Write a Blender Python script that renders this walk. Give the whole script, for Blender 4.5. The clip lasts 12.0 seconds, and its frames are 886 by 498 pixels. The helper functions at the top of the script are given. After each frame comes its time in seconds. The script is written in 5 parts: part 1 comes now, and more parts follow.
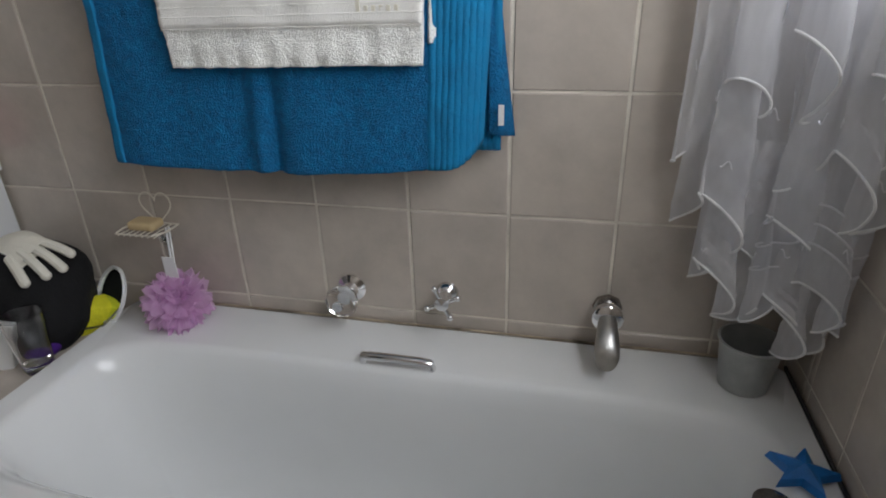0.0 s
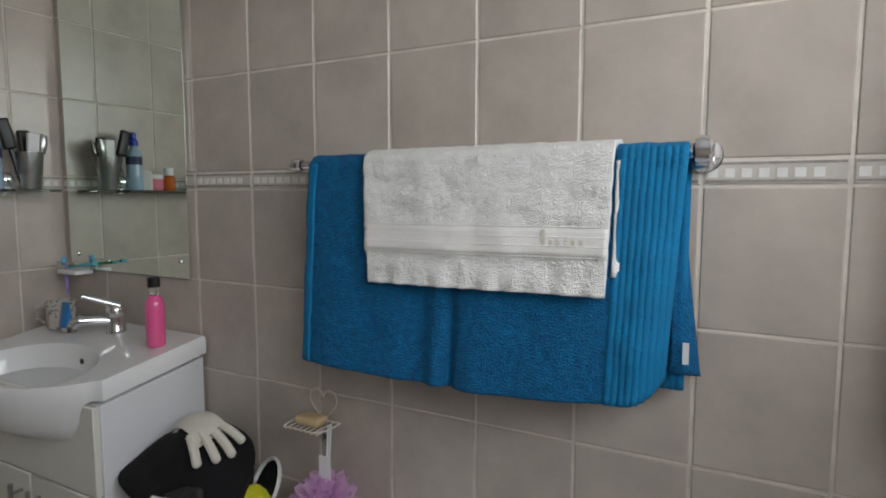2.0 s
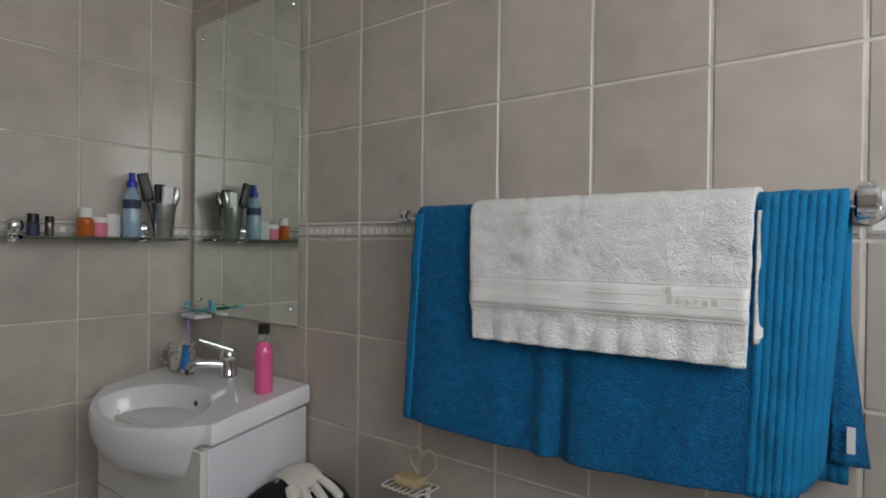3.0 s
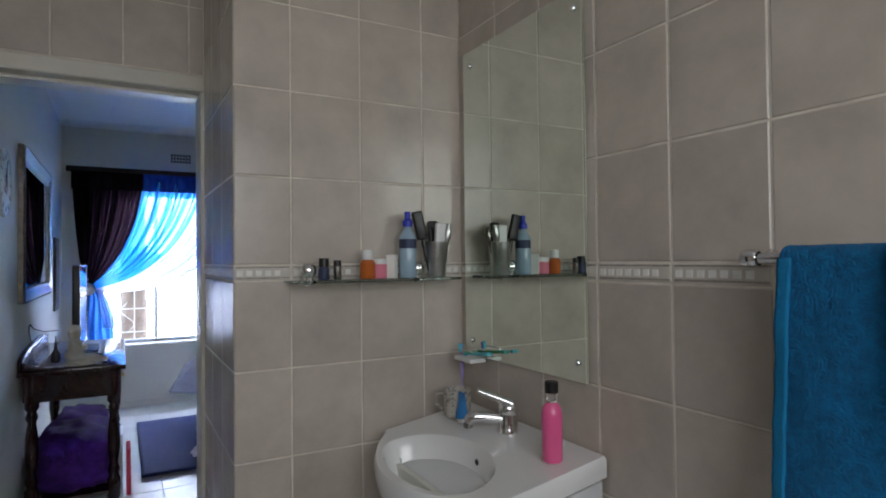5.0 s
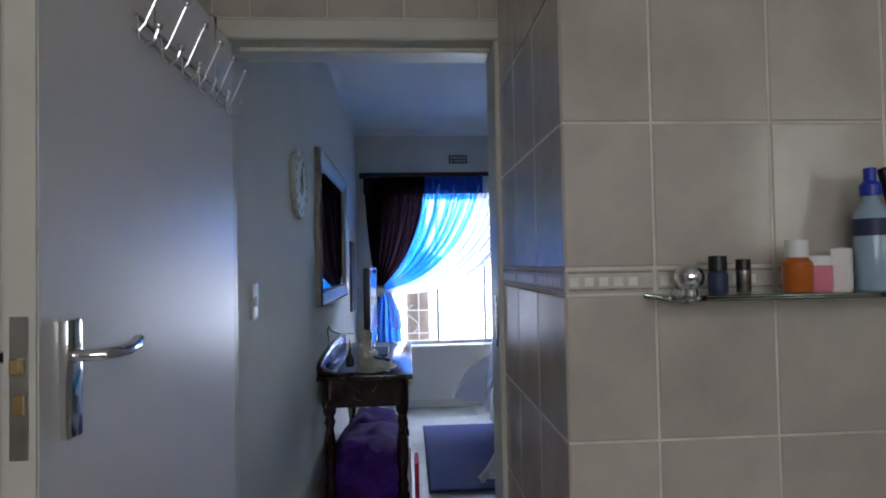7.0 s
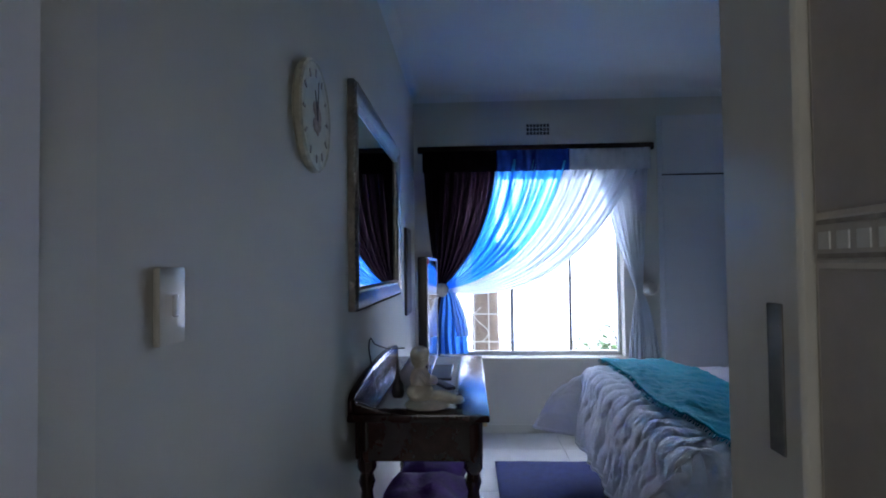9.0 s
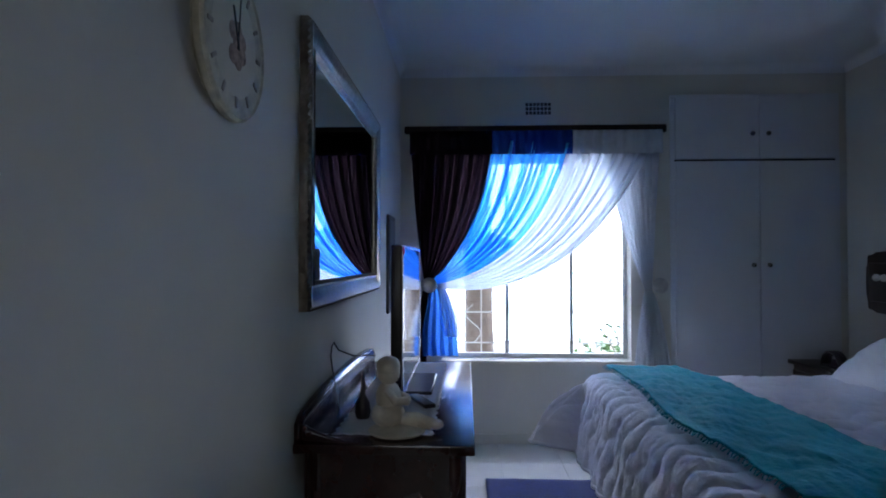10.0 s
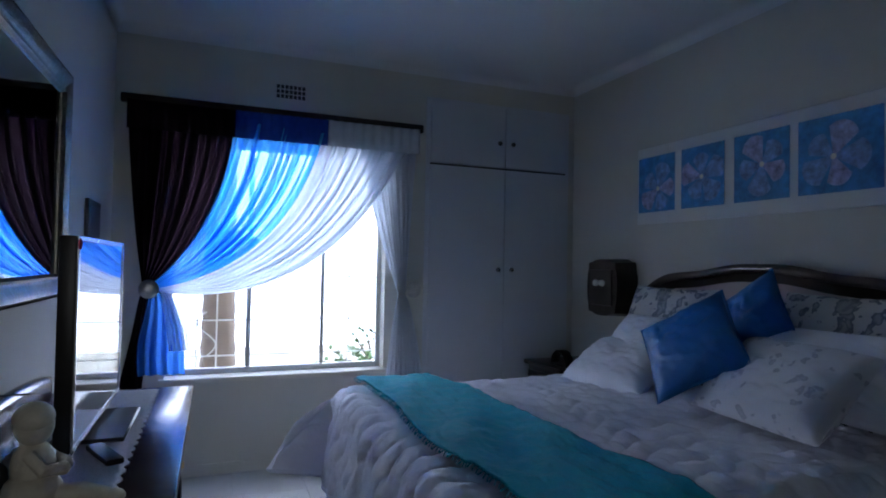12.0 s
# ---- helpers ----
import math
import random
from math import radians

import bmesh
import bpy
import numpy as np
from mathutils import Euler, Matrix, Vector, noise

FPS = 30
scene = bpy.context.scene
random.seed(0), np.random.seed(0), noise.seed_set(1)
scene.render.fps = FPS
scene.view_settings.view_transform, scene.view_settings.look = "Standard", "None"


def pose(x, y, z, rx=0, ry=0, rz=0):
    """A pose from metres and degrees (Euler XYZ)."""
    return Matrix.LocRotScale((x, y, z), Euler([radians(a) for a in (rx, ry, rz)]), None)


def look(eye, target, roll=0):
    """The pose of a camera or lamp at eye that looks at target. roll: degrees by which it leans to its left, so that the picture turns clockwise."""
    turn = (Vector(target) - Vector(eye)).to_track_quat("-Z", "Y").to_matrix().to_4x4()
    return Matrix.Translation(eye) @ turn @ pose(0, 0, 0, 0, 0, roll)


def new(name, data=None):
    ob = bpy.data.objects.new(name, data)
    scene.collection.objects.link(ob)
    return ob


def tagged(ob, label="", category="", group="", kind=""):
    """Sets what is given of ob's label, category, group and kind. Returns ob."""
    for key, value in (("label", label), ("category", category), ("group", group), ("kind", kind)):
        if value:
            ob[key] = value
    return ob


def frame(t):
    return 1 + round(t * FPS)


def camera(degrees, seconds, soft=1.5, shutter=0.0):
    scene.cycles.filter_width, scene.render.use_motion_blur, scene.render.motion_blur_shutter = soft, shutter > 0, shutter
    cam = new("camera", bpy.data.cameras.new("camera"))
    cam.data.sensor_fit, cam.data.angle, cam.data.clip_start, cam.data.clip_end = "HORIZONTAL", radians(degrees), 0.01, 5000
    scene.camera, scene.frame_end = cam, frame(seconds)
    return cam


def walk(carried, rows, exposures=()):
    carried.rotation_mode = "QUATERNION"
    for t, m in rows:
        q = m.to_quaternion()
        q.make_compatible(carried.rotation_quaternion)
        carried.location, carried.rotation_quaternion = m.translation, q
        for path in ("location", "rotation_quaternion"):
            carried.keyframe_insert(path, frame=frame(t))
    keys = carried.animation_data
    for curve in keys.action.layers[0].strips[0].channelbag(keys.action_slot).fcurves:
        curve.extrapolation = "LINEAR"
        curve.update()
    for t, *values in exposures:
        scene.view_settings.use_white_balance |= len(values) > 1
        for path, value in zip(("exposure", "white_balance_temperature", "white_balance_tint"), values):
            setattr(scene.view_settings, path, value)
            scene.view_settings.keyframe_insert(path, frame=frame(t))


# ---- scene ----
cam = camera(74.7, 12.0, soft=1.9)
BATH_DAY, OUTSIDE = 28.0, 90.0
EXPOSURES = [(0.0, -0.12), (2.5, -0.28), (4.5, -0.38), (5.5, -0.42), (6.5, -0.62), (7.5, -0.62), (9.5, -1.1), (10.2, -1.25), (11.0, -1.45), (12.0, -1.38)]
PATH = [
    (0, (0.125, 0.026, 1.292), (-0.307, 1.778, 0.429), -1.8),
    (0.5, (0.125, 0.027, 1.315), (-0.413, 1.811, 0.59), -1.2),
    (1, (0.122, 0.019, 1.313), (-0.558, 1.827, 0.795), -0.7),
    (1.5, (0.097, 0.019, 1.316), (-0.71, 1.819, 0.983), -0.3),
    (2, (0.077, 0.028, 1.318), (-0.861, 1.785, 1.137), 0.1),
    (2.5, (0.055, 0.045, 1.319), (-1.019, 1.73, 1.234), 0.4),
    (2.7, (0.05, 0.054, 1.314), (-1.091, 1.696, 1.271), 0.6),
    (4.3, (-0.109, 0.134, 1.385), (-1.692, 1.356, 1.398), -0.4),
    (4.5, (-0.146, 0.138, 1.385), (-1.785, 1.283, 1.41), -0.4),
    (5, (-0.235, 0.128, 1.389), (-1.984, 1.097, 1.424), -0.6),
    (5.5, (-0.35, 0.127, 1.388), (-2.195, 0.896, 1.426), -0.7),
    (6, (-0.506, 0.139, 1.397), (-2.434, 0.668, 1.439), -0.8),
    (6.5, (-0.675, 0.149, 1.401), (-2.651, 0.455, 1.448), -0.9),
    (7, (-0.902, 0.129, 1.39), (-2.897, 0.254, 1.442), -1.1),
    (7.5, (-1.127, 0.105, 1.388), (-3.127, 0.115, 1.44), -1.2),
    (7.7, (-1.22, 0.097, 1.378), (-3.219, 0.079, 1.429), -1.2),
    (9.3, (-2.073, 0.086, 1.33), (-4.069, -0.016, 1.378), -0.4),
    (9.5, (-2.163, 0.093, 1.324), (-4.16, -0.011, 1.361), -0.1),
    (10, (-2.373, 0.125, 1.323), (-4.371, 0.046, 1.361), -0.0),
    (10.5, (-2.502, 0.166, 1.322), (-4.501, 0.218, 1.361), 0.2),
    (11, (-2.616, 0.192, 1.324), (-4.595, 0.481, 1.368), 0.5),
    (11.5, (-2.678, 0.206, 1.342), (-4.606, 0.736, 1.381), 1.0),
    (12, (-2.73, 0.212, 1.324), (-4.591, 0.945, 1.375), 1.1),
]
walk(cam, [(t, look(eye, target, roll)) for t, eye, target, roll in PATH], EXPOSURES)

# ---- world and light ----
world = bpy.data.worlds.new("sky")
scene.world = world
world.use_nodes = True
wn = world.node_tree.nodes
sky = wn.new("ShaderNodeTexSky")
sky.sky_type = "NISHITA"
sky.sun_disc = False
sky.sun_elevation, sky.sun_rotation = radians(50), radians(200)
wn["Background"].inputs[1].default_value = 0.1
world.node_tree.links.new(sky.outputs[0], wn["Background"].inputs[0])

sun = new("sun", bpy.data.lights.new("sun", "SUN"))
sun.data.energy, sun.data.angle, sun.data.color = 2.5, radians(0.5), (1.0, 0.95, 0.88)
sun.matrix_world = look((0, 0, 10), (-2.0, -6.0, 0.0))

# daylight in the bathroom window's opening
day = new("window_daylight", bpy.data.lights.new("window_daylight", "AREA"))
day.data.shape, day.data.size, day.data.size_y = "RECTANGLE", 1.5, 0.9
day.data.energy, day.data.color = BATH_DAY, (0.95, 0.97, 1.0)
day.matrix_world = look((0.81, 0.12, 1.82), (-1.0, 0.35, 0.85))


# ---- materials ----
def mat(name, col, rough=0.6, metal=0.0, var=0.12, scale=6.0, bump=0.0, bscale=60.0, ior=1.45, sheen=0.0, spread=0.0, coat=0.0):
    m = bpy.data.materials.new(name)
    m.use_nodes = True
    nt = m.node_tree
    b = nt.nodes["Principled BSDF"]
    b.inputs["Metallic"].default_value = metal
    b.inputs["Roughness"].default_value = rough
    b.inputs["IOR"].default_value = ior
    b.inputs["Sheen Weight"].default_value = sheen
    b.inputs["Coat Weight"].default_value = coat
    b.inputs["Coat Roughness"].default_value = 0.12
    tc = nt.nodes.new("ShaderNodeTexCoord")
    info = nt.nodes.new("ShaderNodeObjectInfo")
    off = nt.nodes.new("ShaderNodeVectorMath")
    off.operation = "MULTIPLY_ADD"
    off.inputs[1].default_value = (37, 53, 71)
    nt.links.new(info.outputs["Random"], off.inputs[0])
    nt.links.new(tc.outputs["Object"], off.inputs[2])
    n1 = nt.nodes.new("ShaderNodeTexNoise")
    n1.inputs["Scale"].default_value, n1.inputs["Detail"].default_value, n1.inputs["Roughness"].default_value = scale, 6, 0.62
    nt.links.new(off.outputs[0], n1.inputs["Vector"])
    ramp = nt.nodes.new("ShaderNodeValToRGB")
    ramp.color_ramp.elements[0].position, ramp.color_ramp.elements[1].position = 0.3, 0.72
    ramp.color_ramp.elements[0].color = (*[max(0.0, c * (1 - var)) for c in col], 1)
    ramp.color_ramp.elements[1].color = (*[min(1.0, c * (1 + var)) for c in col], 1)
    nt.links.new(n1.outputs["Fac"], ramp.inputs[0])
    out = ramp.outputs[0]
    if spread:
        hsv = nt.nodes.new("ShaderNodeHueSaturation")
        mr = nt.nodes.new("ShaderNodeMapRange")
        mr.inputs["To Min"].default_value, mr.inputs["To Max"].default_value = 1 - spread, 1 + spread
        nt.links.new(info.outputs["Random"], mr.inputs["Value"])
        nt.links.new(mr.outputs[0], hsv.inputs["Value"])
        nt.links.new(out, hsv.inputs["Color"])
        out = hsv.outputs[0]
    nt.links.new(out, b.inputs["Base Color"])
    rr = nt.nodes.new("ShaderNodeMapRange")
    rr.inputs["To Min"].default_value, rr.inputs["To Max"].default_value = max(0.02, rough * 0.85), min(1, rough * 1.2)
    nt.links.new(n1.outputs["Fac"], rr.inputs["Value"])
    nt.links.new(rr.outputs[0], b.inputs["Roughness"])
    if bump:
        n2 = nt.nodes.new("ShaderNodeTexNoise")
        n2.inputs["Scale"].default_value, n2.inputs["Detail"].default_value = bscale, 4
        nt.links.new(off.outputs[0], n2.inputs["Vector"])
        bp = nt.nodes.new("ShaderNodeBump")
        bp.inputs["Strength"].default_value, bp.inputs["Distance"].default_value = bump, 0.01
        nt.links.new(n2.outputs["Fac"], bp.inputs["Height"])
        nt.links.new(bp.outputs[0], b.inputs["Normal"])
    return m


def sheer(name, col, through_col, clear, rough=0.9, share=0.6):
    """Thin cloth: part diffuse, part translucent, part open weave."""
    m = bpy.data.materials.new(name)
    m.use_nodes = True
    nt = m.node_tree
    nt.nodes.clear()
    o = nt.nodes.new("ShaderNodeOutputMaterial")
    d = nt.nodes.new("ShaderNodeBsdfDiffuse")
    tl = nt.nodes.new("ShaderNodeBsdfTranslucent")
    tp = nt.nodes.new("ShaderNodeBsdfTransparent")
    a, c = nt.nodes.new("ShaderNodeMixShader"), nt.nodes.new("ShaderNodeMixShader")
    n = nt.nodes.new("ShaderNodeTexNoise")
    n.inputs["Scale"].default_value, n.inputs["Detail"].default_value = 9, 5
    mr = nt.nodes.new("ShaderNodeMapRange")
    mr.inputs["To Min"].default_value, mr.inputs["To Max"].default_value = clear * 0.75, clear * 1.25
    nt.links.new(n.outputs["Fac"], mr.inputs["Value"])
    d.inputs[0].default_value, tl.inputs[0].default_value, tp.inputs[0].default_value = (*col, 1), (*through_col, 1), (*[0.5 + 0.5 * v for v in through_col], 1)
    a.inputs[0].default_value = share
    nt.links.new(d.outputs[0], a.inputs[1]), nt.links.new(tl.outputs[0], a.inputs[2])
    nt.links.new(mr.outputs[0], c.inputs[0])
    nt.links.new(a.outputs[0], c.inputs[1]), nt.links.new(tp.outputs[0], c.inputs[2])
    nt.links.new(c.outputs[0], o.inputs[0])
    return m


def glass(name, col=(1, 1, 1), rough=0.0, ior=1.45):
    m = bpy.data.materials.new(name)
    m.use_nodes = True
    b = m.node_tree.nodes["Principled BSDF"]
    b.inputs["Base Color"].default_value = (*col, 1)
    b.inputs["Transmission Weight"].default_value = 1
    b.inputs["Roughness"].default_value = rough
    b.inputs["IOR"].default_value = ior
    return m


def glow(name, col, strength):
    m = bpy.data.materials.new(name)
    m.use_nodes = True
    b = m.node_tree.nodes["Principled BSDF"]
    b.inputs["Base Color"].default_value = (0.8, 0.8, 0.8, 1)
    b.inputs["Emission Color"].default_value = (*col, 1)
    b.inputs["Emission Strength"].default_value = strength
    return m


def floral(name, ground, flower, scale, lo=0.3, hi=0.42):
    """Printed cloth with scattered petals."""
    m = mat(name, ground, 0.85, bump=0.15, bscale=150)
    nt = m.node_tree
    b = nt.nodes["Principled BSDF"]
    tc = nt.nodes.new("ShaderNodeTexCoord")
    n = nt.nodes.new("ShaderNodeTexNoise")
    n.inputs["Scale"].default_value = scale * 0.9
    mixv = nt.nodes.new("ShaderNodeMix")
    mixv.data_type = "VECTOR"
    mixv.inputs[0].default_value = 0.12
    nt.links.new(tc.outputs["Object"], n.inputs["Vector"])
    nt.links.new(tc.outputs["Object"], mixv.inputs[4]), nt.links.new(n.outputs["Color"], mixv.inputs[5])
    v = nt.nodes.new("ShaderNodeTexVoronoi")
    v.inputs["Scale"].default_value = scale
    nt.links.new(mixv.outputs[1], v.inputs["Vector"])
    r = nt.nodes.new("ShaderNodeValToRGB")
    e = r.color_ramp.elements
    e[0].position, e[0].color = lo, (*flower, 1)
    e[1].position, e[1].color = hi, (*ground, 1)
    k = e.new(lo * 0.45)
    k.color = (*[0.5 * (p + q) for p, q in zip(flower, ground)], 1)
    nt.links.new(v.outputs["Distance"], r.inputs[0])
    nt.links.new(r.outputs[0], b.inputs["Base Color"])
    return m


M_TILE = mat("beige_tile", (0.515, 0.455, 0.395), 0.23, var=0.15, scale=6, bump=0.06, bscale=40, spread=0.05, ior=1.53)
M_TRIM = mat("border_tile", (0.6, 0.56, 0.5), 0.35, var=0.12, scale=20, bump=0.1, bscale=80)
M_STONE = mat("border_inset", (0.34, 0.3, 0.26), 0.4, var=0.3, scale=60)
M_PALE = mat("border_chip", (0.8, 0.79, 0.75), 0.35, var=0.1, scale=30)
M_GROUT = mat("grout", (0.69, 0.64, 0.555), 0.9, var=0.22, scale=12, bump=0.15)
M_WALL = mat("painted_plaster", (0.63, 0.615, 0.555), 0.75, var=0.035, scale=2.5, bump=0.06, bscale=130)
M_CEIL = mat("ceiling_paint", (0.74, 0.75, 0.76), 0.8, var=0.03, scale=2, bump=0.04, bscale=80)
M_FLOOR = mat("white_floor_tile", (0.72, 0.72, 0.7), 0.22, var=0.06, scale=4, spread=0.03)
M_FLOORG = mat("floor_grout", (0.62, 0.62, 0.6), 0.9)
M_FRAME = mat("cream_gloss_paint", (0.66, 0.63, 0.55), 0.3, var=0.05, scale=8, bump=0.05, bscale=30)
M_DOOR = mat("satin_door_paint", (0.76, 0.74, 0.72), 0.34, var=0.03, scale=3, bump=0.02, bscale=18, ior=2.3)
M_CHROME = mat("chrome", (0.82, 0.82, 0.83), 0.1, 1.0, var=0.04, scale=12)
M_DARKCHROME = mat("worn_chrome", (0.35, 0.33, 0.31), 0.25, 1.0, var=0.3, scale=40)
M_BRASS = mat("brass", (0.72, 0.55, 0.28), 0.3, 1.0, var=0.1)
M_ENAMEL = mat("bath_enamel", (0.82, 0.83, 0.83), 0.12, var=0.02, scale=3, coat=0.4)
M_CERAMIC = mat("white_ceramic", (0.84, 0.84, 0.83), 0.1, var=0.015, scale=4, coat=0.5)
M_CAB = mat("white_cabinet_board", (0.78, 0.79, 0.8), 0.3, var=0.03, scale=5)
M_CABDOOR = mat("cream_cabinet_door", (0.76, 0.75, 0.67), 0.3, var=0.03, scale=5)
M_BLACKLINE = mat("dark_gap", (0.05, 0.05, 0.05), 0.7)
M_BLUET = mat("blue_terry", (0.0, 0.13, 0.31), 0.95, var=0.3, scale=70, bump=0.8, bscale=280)
M_BLUERIB = mat("blue_ribbed_border", (0.0, 0.17, 0.36), 0.85, var=0.12, scale=30, bump=0.3, bscale=200)
M_WHITET = mat("white_terry", (0.88, 0.87, 0.83), 0.95, var=0.07, scale=60, bump=0.6, bscale=330)
M_WHITEBAND = mat("white_woven_band", (0.85, 0.83, 0.79), 0.75, var=0.03, bump=0.25, bscale=400)
M_GOLD = mat("gold_thread", (0.72, 0.68, 0.58), 0.7, var=0.1)
M_GLASS = glass("clear_glass")
M_GREENGLASS = glass("greenish_glass", (0.82, 0.95, 0.9))
M_TULLE = sheer("white_organza", (0.95, 0.95, 0.97), (0.95, 0.95, 0.97), 0.36, share=0.55)
M_CORD = mat("white_cord", (0.85, 0.85, 0.85), 0.6)
M_SILVERTHREAD = mat("silver_thread", (0.8, 0.8, 0.82), 0.35, 0.7)
M_BUCKET = mat("galvanised_bucket", (0.42, 0.43, 0.42), 0.45, 0.6, var=0.15, scale=25)
M_BLACKCLOTH = mat("black_cloth", (0.006, 0.006, 0.007), 0.95, var=0.3, scale=20, bump=0.3, bscale=120)
M_YELLOW = mat("yellow_sponge", (0.75, 0.72, 0.03), 0.8, var=0.12, scale=40, bump=0.4, bscale=150)
M_PURPLE = mat("purple_cloth", (0.06, 0.012, 0.19), 0.9, var=0.35, scale=14, bump=0.4, bscale=70)
M_GLOVE = mat("cream_latex", (0.74, 0.71, 0.62), 0.6, var=0.06, bump=0.2, bscale=90)
M_PINKNET = sheer("pink_nylon_net", (0.84, 0.6, 0.82), (0.86, 0.6, 0.84), 0.36, share=0.4)
M_WIRE = mat("cream_wire", (0.75, 0.7, 0.6), 0.5)
M_SOAP = mat("soap", (0.65, 0.5, 0.28), 0.5, var=0.12)
M_PINKSOAP = mat("pink_liquid", (0.85, 0.12, 0.32), 0.25, var=0.03, coat=0.6)
M_BLACKP = mat("black_plastic", (0.015, 0.014, 0.014), 0.35)
M_ORANGE = mat("orange_liquid", (0.5, 0.12, 0.02), 0.2, coat=0.4)
M_WHITEP = mat("white_plastic", (0.8, 0.8, 0.79), 0.35, var=0.02)
M_PINKTUB = mat("pink_plastic", (0.75, 0.22, 0.3), 0.35)
M_BLUECAP = mat("blue_cap", (0.02, 0.04, 0.42), 0.35)
M_BLUELIQ = mat("pale_blue_bottle", (0.3, 0.42, 0.52), 0.2, coat=0.4)
M_LABEL = mat("dark_label", (0.03, 0.04, 0.09), 0.5)
M_STEEL = mat("brushed_steel", (0.5, 0.5, 0.49), 0.3, 1.0, var=0.15, scale=30)
M_TEAL = mat("teal_plastic", (0.1, 0.5, 0.6), 0.4)
M_GREENP = mat("green_plastic", (0.1, 0.45, 0.2), 0.4)
M_LILAC = mat("lilac_plastic", (0.35, 0.28, 0.65), 0.4)
M_MUG = floral("patterned_mug", (0.5, 0.47, 0.42), (0.16, 0.14, 0.13), 40, 0.25, 0.5)
M_WOOD = mat("dark_mahogany", (0.026, 0.01, 0.008), 0.2, var=0.45, scale=9, bump=0.05, bscale=30, coat=0.2)
M_DWOOD = mat("dark_walnut", (0.022, 0.014, 0.01), 0.35, var=0.4, scale=10)
M_TV = mat("tv_screen", (0.012, 0.012, 0.014), 0.06, var=0.05, ior=1.9)
M_TVEDGE = mat("silver_bezel", (0.6, 0.6, 0.62), 0.25, 0.6)
M_CREAMFIG = mat("cream_plaster", (0.62, 0.56, 0.44), 0.55, var=0.15, scale=25, bump=0.2, bscale=60)
M_LACE = floral("lace_runner", (0.62, 0.63, 0.66), (0.42, 0.43, 0.47), 60, 0.2, 0.4)
M_SILVER = mat("antique_silver_frame", (0.2, 0.18, 0.15), 0.32, 0.9, var=0.35, scale=22, bump=0.25, bscale=60)
M_SILVERIN = mat("dark_silver_lip", (0.08, 0.075, 0.07), 0.4, 0.6, var=0.3, scale=30)
M_CLOCK = mat("cream_clock_face", (0.62, 0.6, 0.5), 0.45, var=0.08, scale=12)
M_CLOCKRIM = mat("clock_rim", (0.56, 0.53, 0.42), 0.4, var=0.25, scale=30)
M_ROSE = mat("rose_print", (0.36, 0.27, 0.22), 0.6, var=0.5, scale=60)
M_BROWNC = sheer("brown_curtain", (0.017, 0.012, 0.016), (0.02, 0.011, 0.017), 0.0, share=0.2)
M_BLUEC = sheer("blue_voile", (0.006, 0.06, 0.42), (0.09, 0.55, 1.0), 0.22, share=0.82)
M_WHITEC = sheer("white_voile", (0.72, 0.74, 0.78), (0.78, 0.84, 0.91), 0.08, share=0.68)
M_WHITED = sheer("dense_white_voile", (0.75, 0.77, 0.8), (0.55, 0.6, 0.68), 0.0, share=0.45)
M_BLUED = sheer("dense_blue_voile", (0.02, 0.12, 0.5), (0.06, 0.25, 0.75), 0.0, share=0.4)
# darker opaque cloth colours for the curtain top, where no daylight comes through
M_BLUETOP = mat("blue_unlit_top", (0.006, 0.05, 0.32), 0.9, var=0.15, scale=20)
M_WHITETOP = mat("white_unlit_top", (0.6, 0.62, 0.66), 0.9, var=0.05, scale=20)
M_QUILT = mat("pale_lilac_quilt", (0.86, 0.87, 0.94), 0.75, var=0.05, scale=5, bump=0.5, bscale=30)
M_THROW = mat("turquoise_fleece", (0.004, 0.36, 0.46), 0.9, var=0.1, scale=10, bump=0.6, bscale=55)
M_PILLOW = mat("white_pillowcase", (0.87, 0.88, 0.92), 0.8, var=0.04, scale=5, bump=0.55, bscale=9)
M_PRINT = floral("grey_floral_pillow", (0.62, 0.62, 0.6), (0.14, 0.17, 0.22), 17, 0.44, 0.5)
M_PRINTW = floral("white_floral_pillow", (0.76, 0.77, 0.81), (0.46, 0.48, 0.54), 16, 0.22, 0.34)
M_BLUESATIN = mat("blue_satin", (0.003, 0.115, 0.34), 0.45, var=0.12, scale=6, bump=0.15, bscale=20)
M_PANELINSET = mat("pale_headboard_panel", (0.5, 0.4, 0.38), 0.5, var=0.06)
M_RUG = mat("navy_rug", (0.012, 0.022, 0.11), 0.98, var=0.3, scale=25, bump=0.8, bscale=180)
M_CUPB = mat("white_cupboard_paint", (0.62, 0.64, 0.67), 0.45, var=0.03, scale=3, bump=0.05, bscale=50)
M_ARTW = mat("white_mount", (0.74, 0.74, 0.71), 0.6, var=0.03)
M_ARTB = mat("painted_blue_ground", (0.035, 0.2, 0.42), 0.6, var=0.5, scale=14)
M_PETAL = mat("painted_lilac_petal", (0.16, 0.28, 0.5), 0.6, var=0.6, scale=25)
M_PETALP = mat("painted_pink_petal", (0.3, 0.32, 0.5), 0.6, var=0.6, scale=25)
M_PALEDOT = mat("painted_cream_centre", (0.7, 0.68, 0.55), 0.6)
M_RED = mat("red_card", (0.5, 0.02, 0.05), 0.6, var=0.1)
M_WINPAINT = mat("window_frame_paint", (0.6, 0.6, 0.58), 0.45)
M_TRUNK = mat("palm_bark", (0.12, 0.09, 0.07), 0.95, var=0.5, scale=18, bump=0.8, bscale=25)
M_LEAF = mat("green_leaf", (0.05, 0.1, 0.03), 0.6, var=0.4, scale=20)
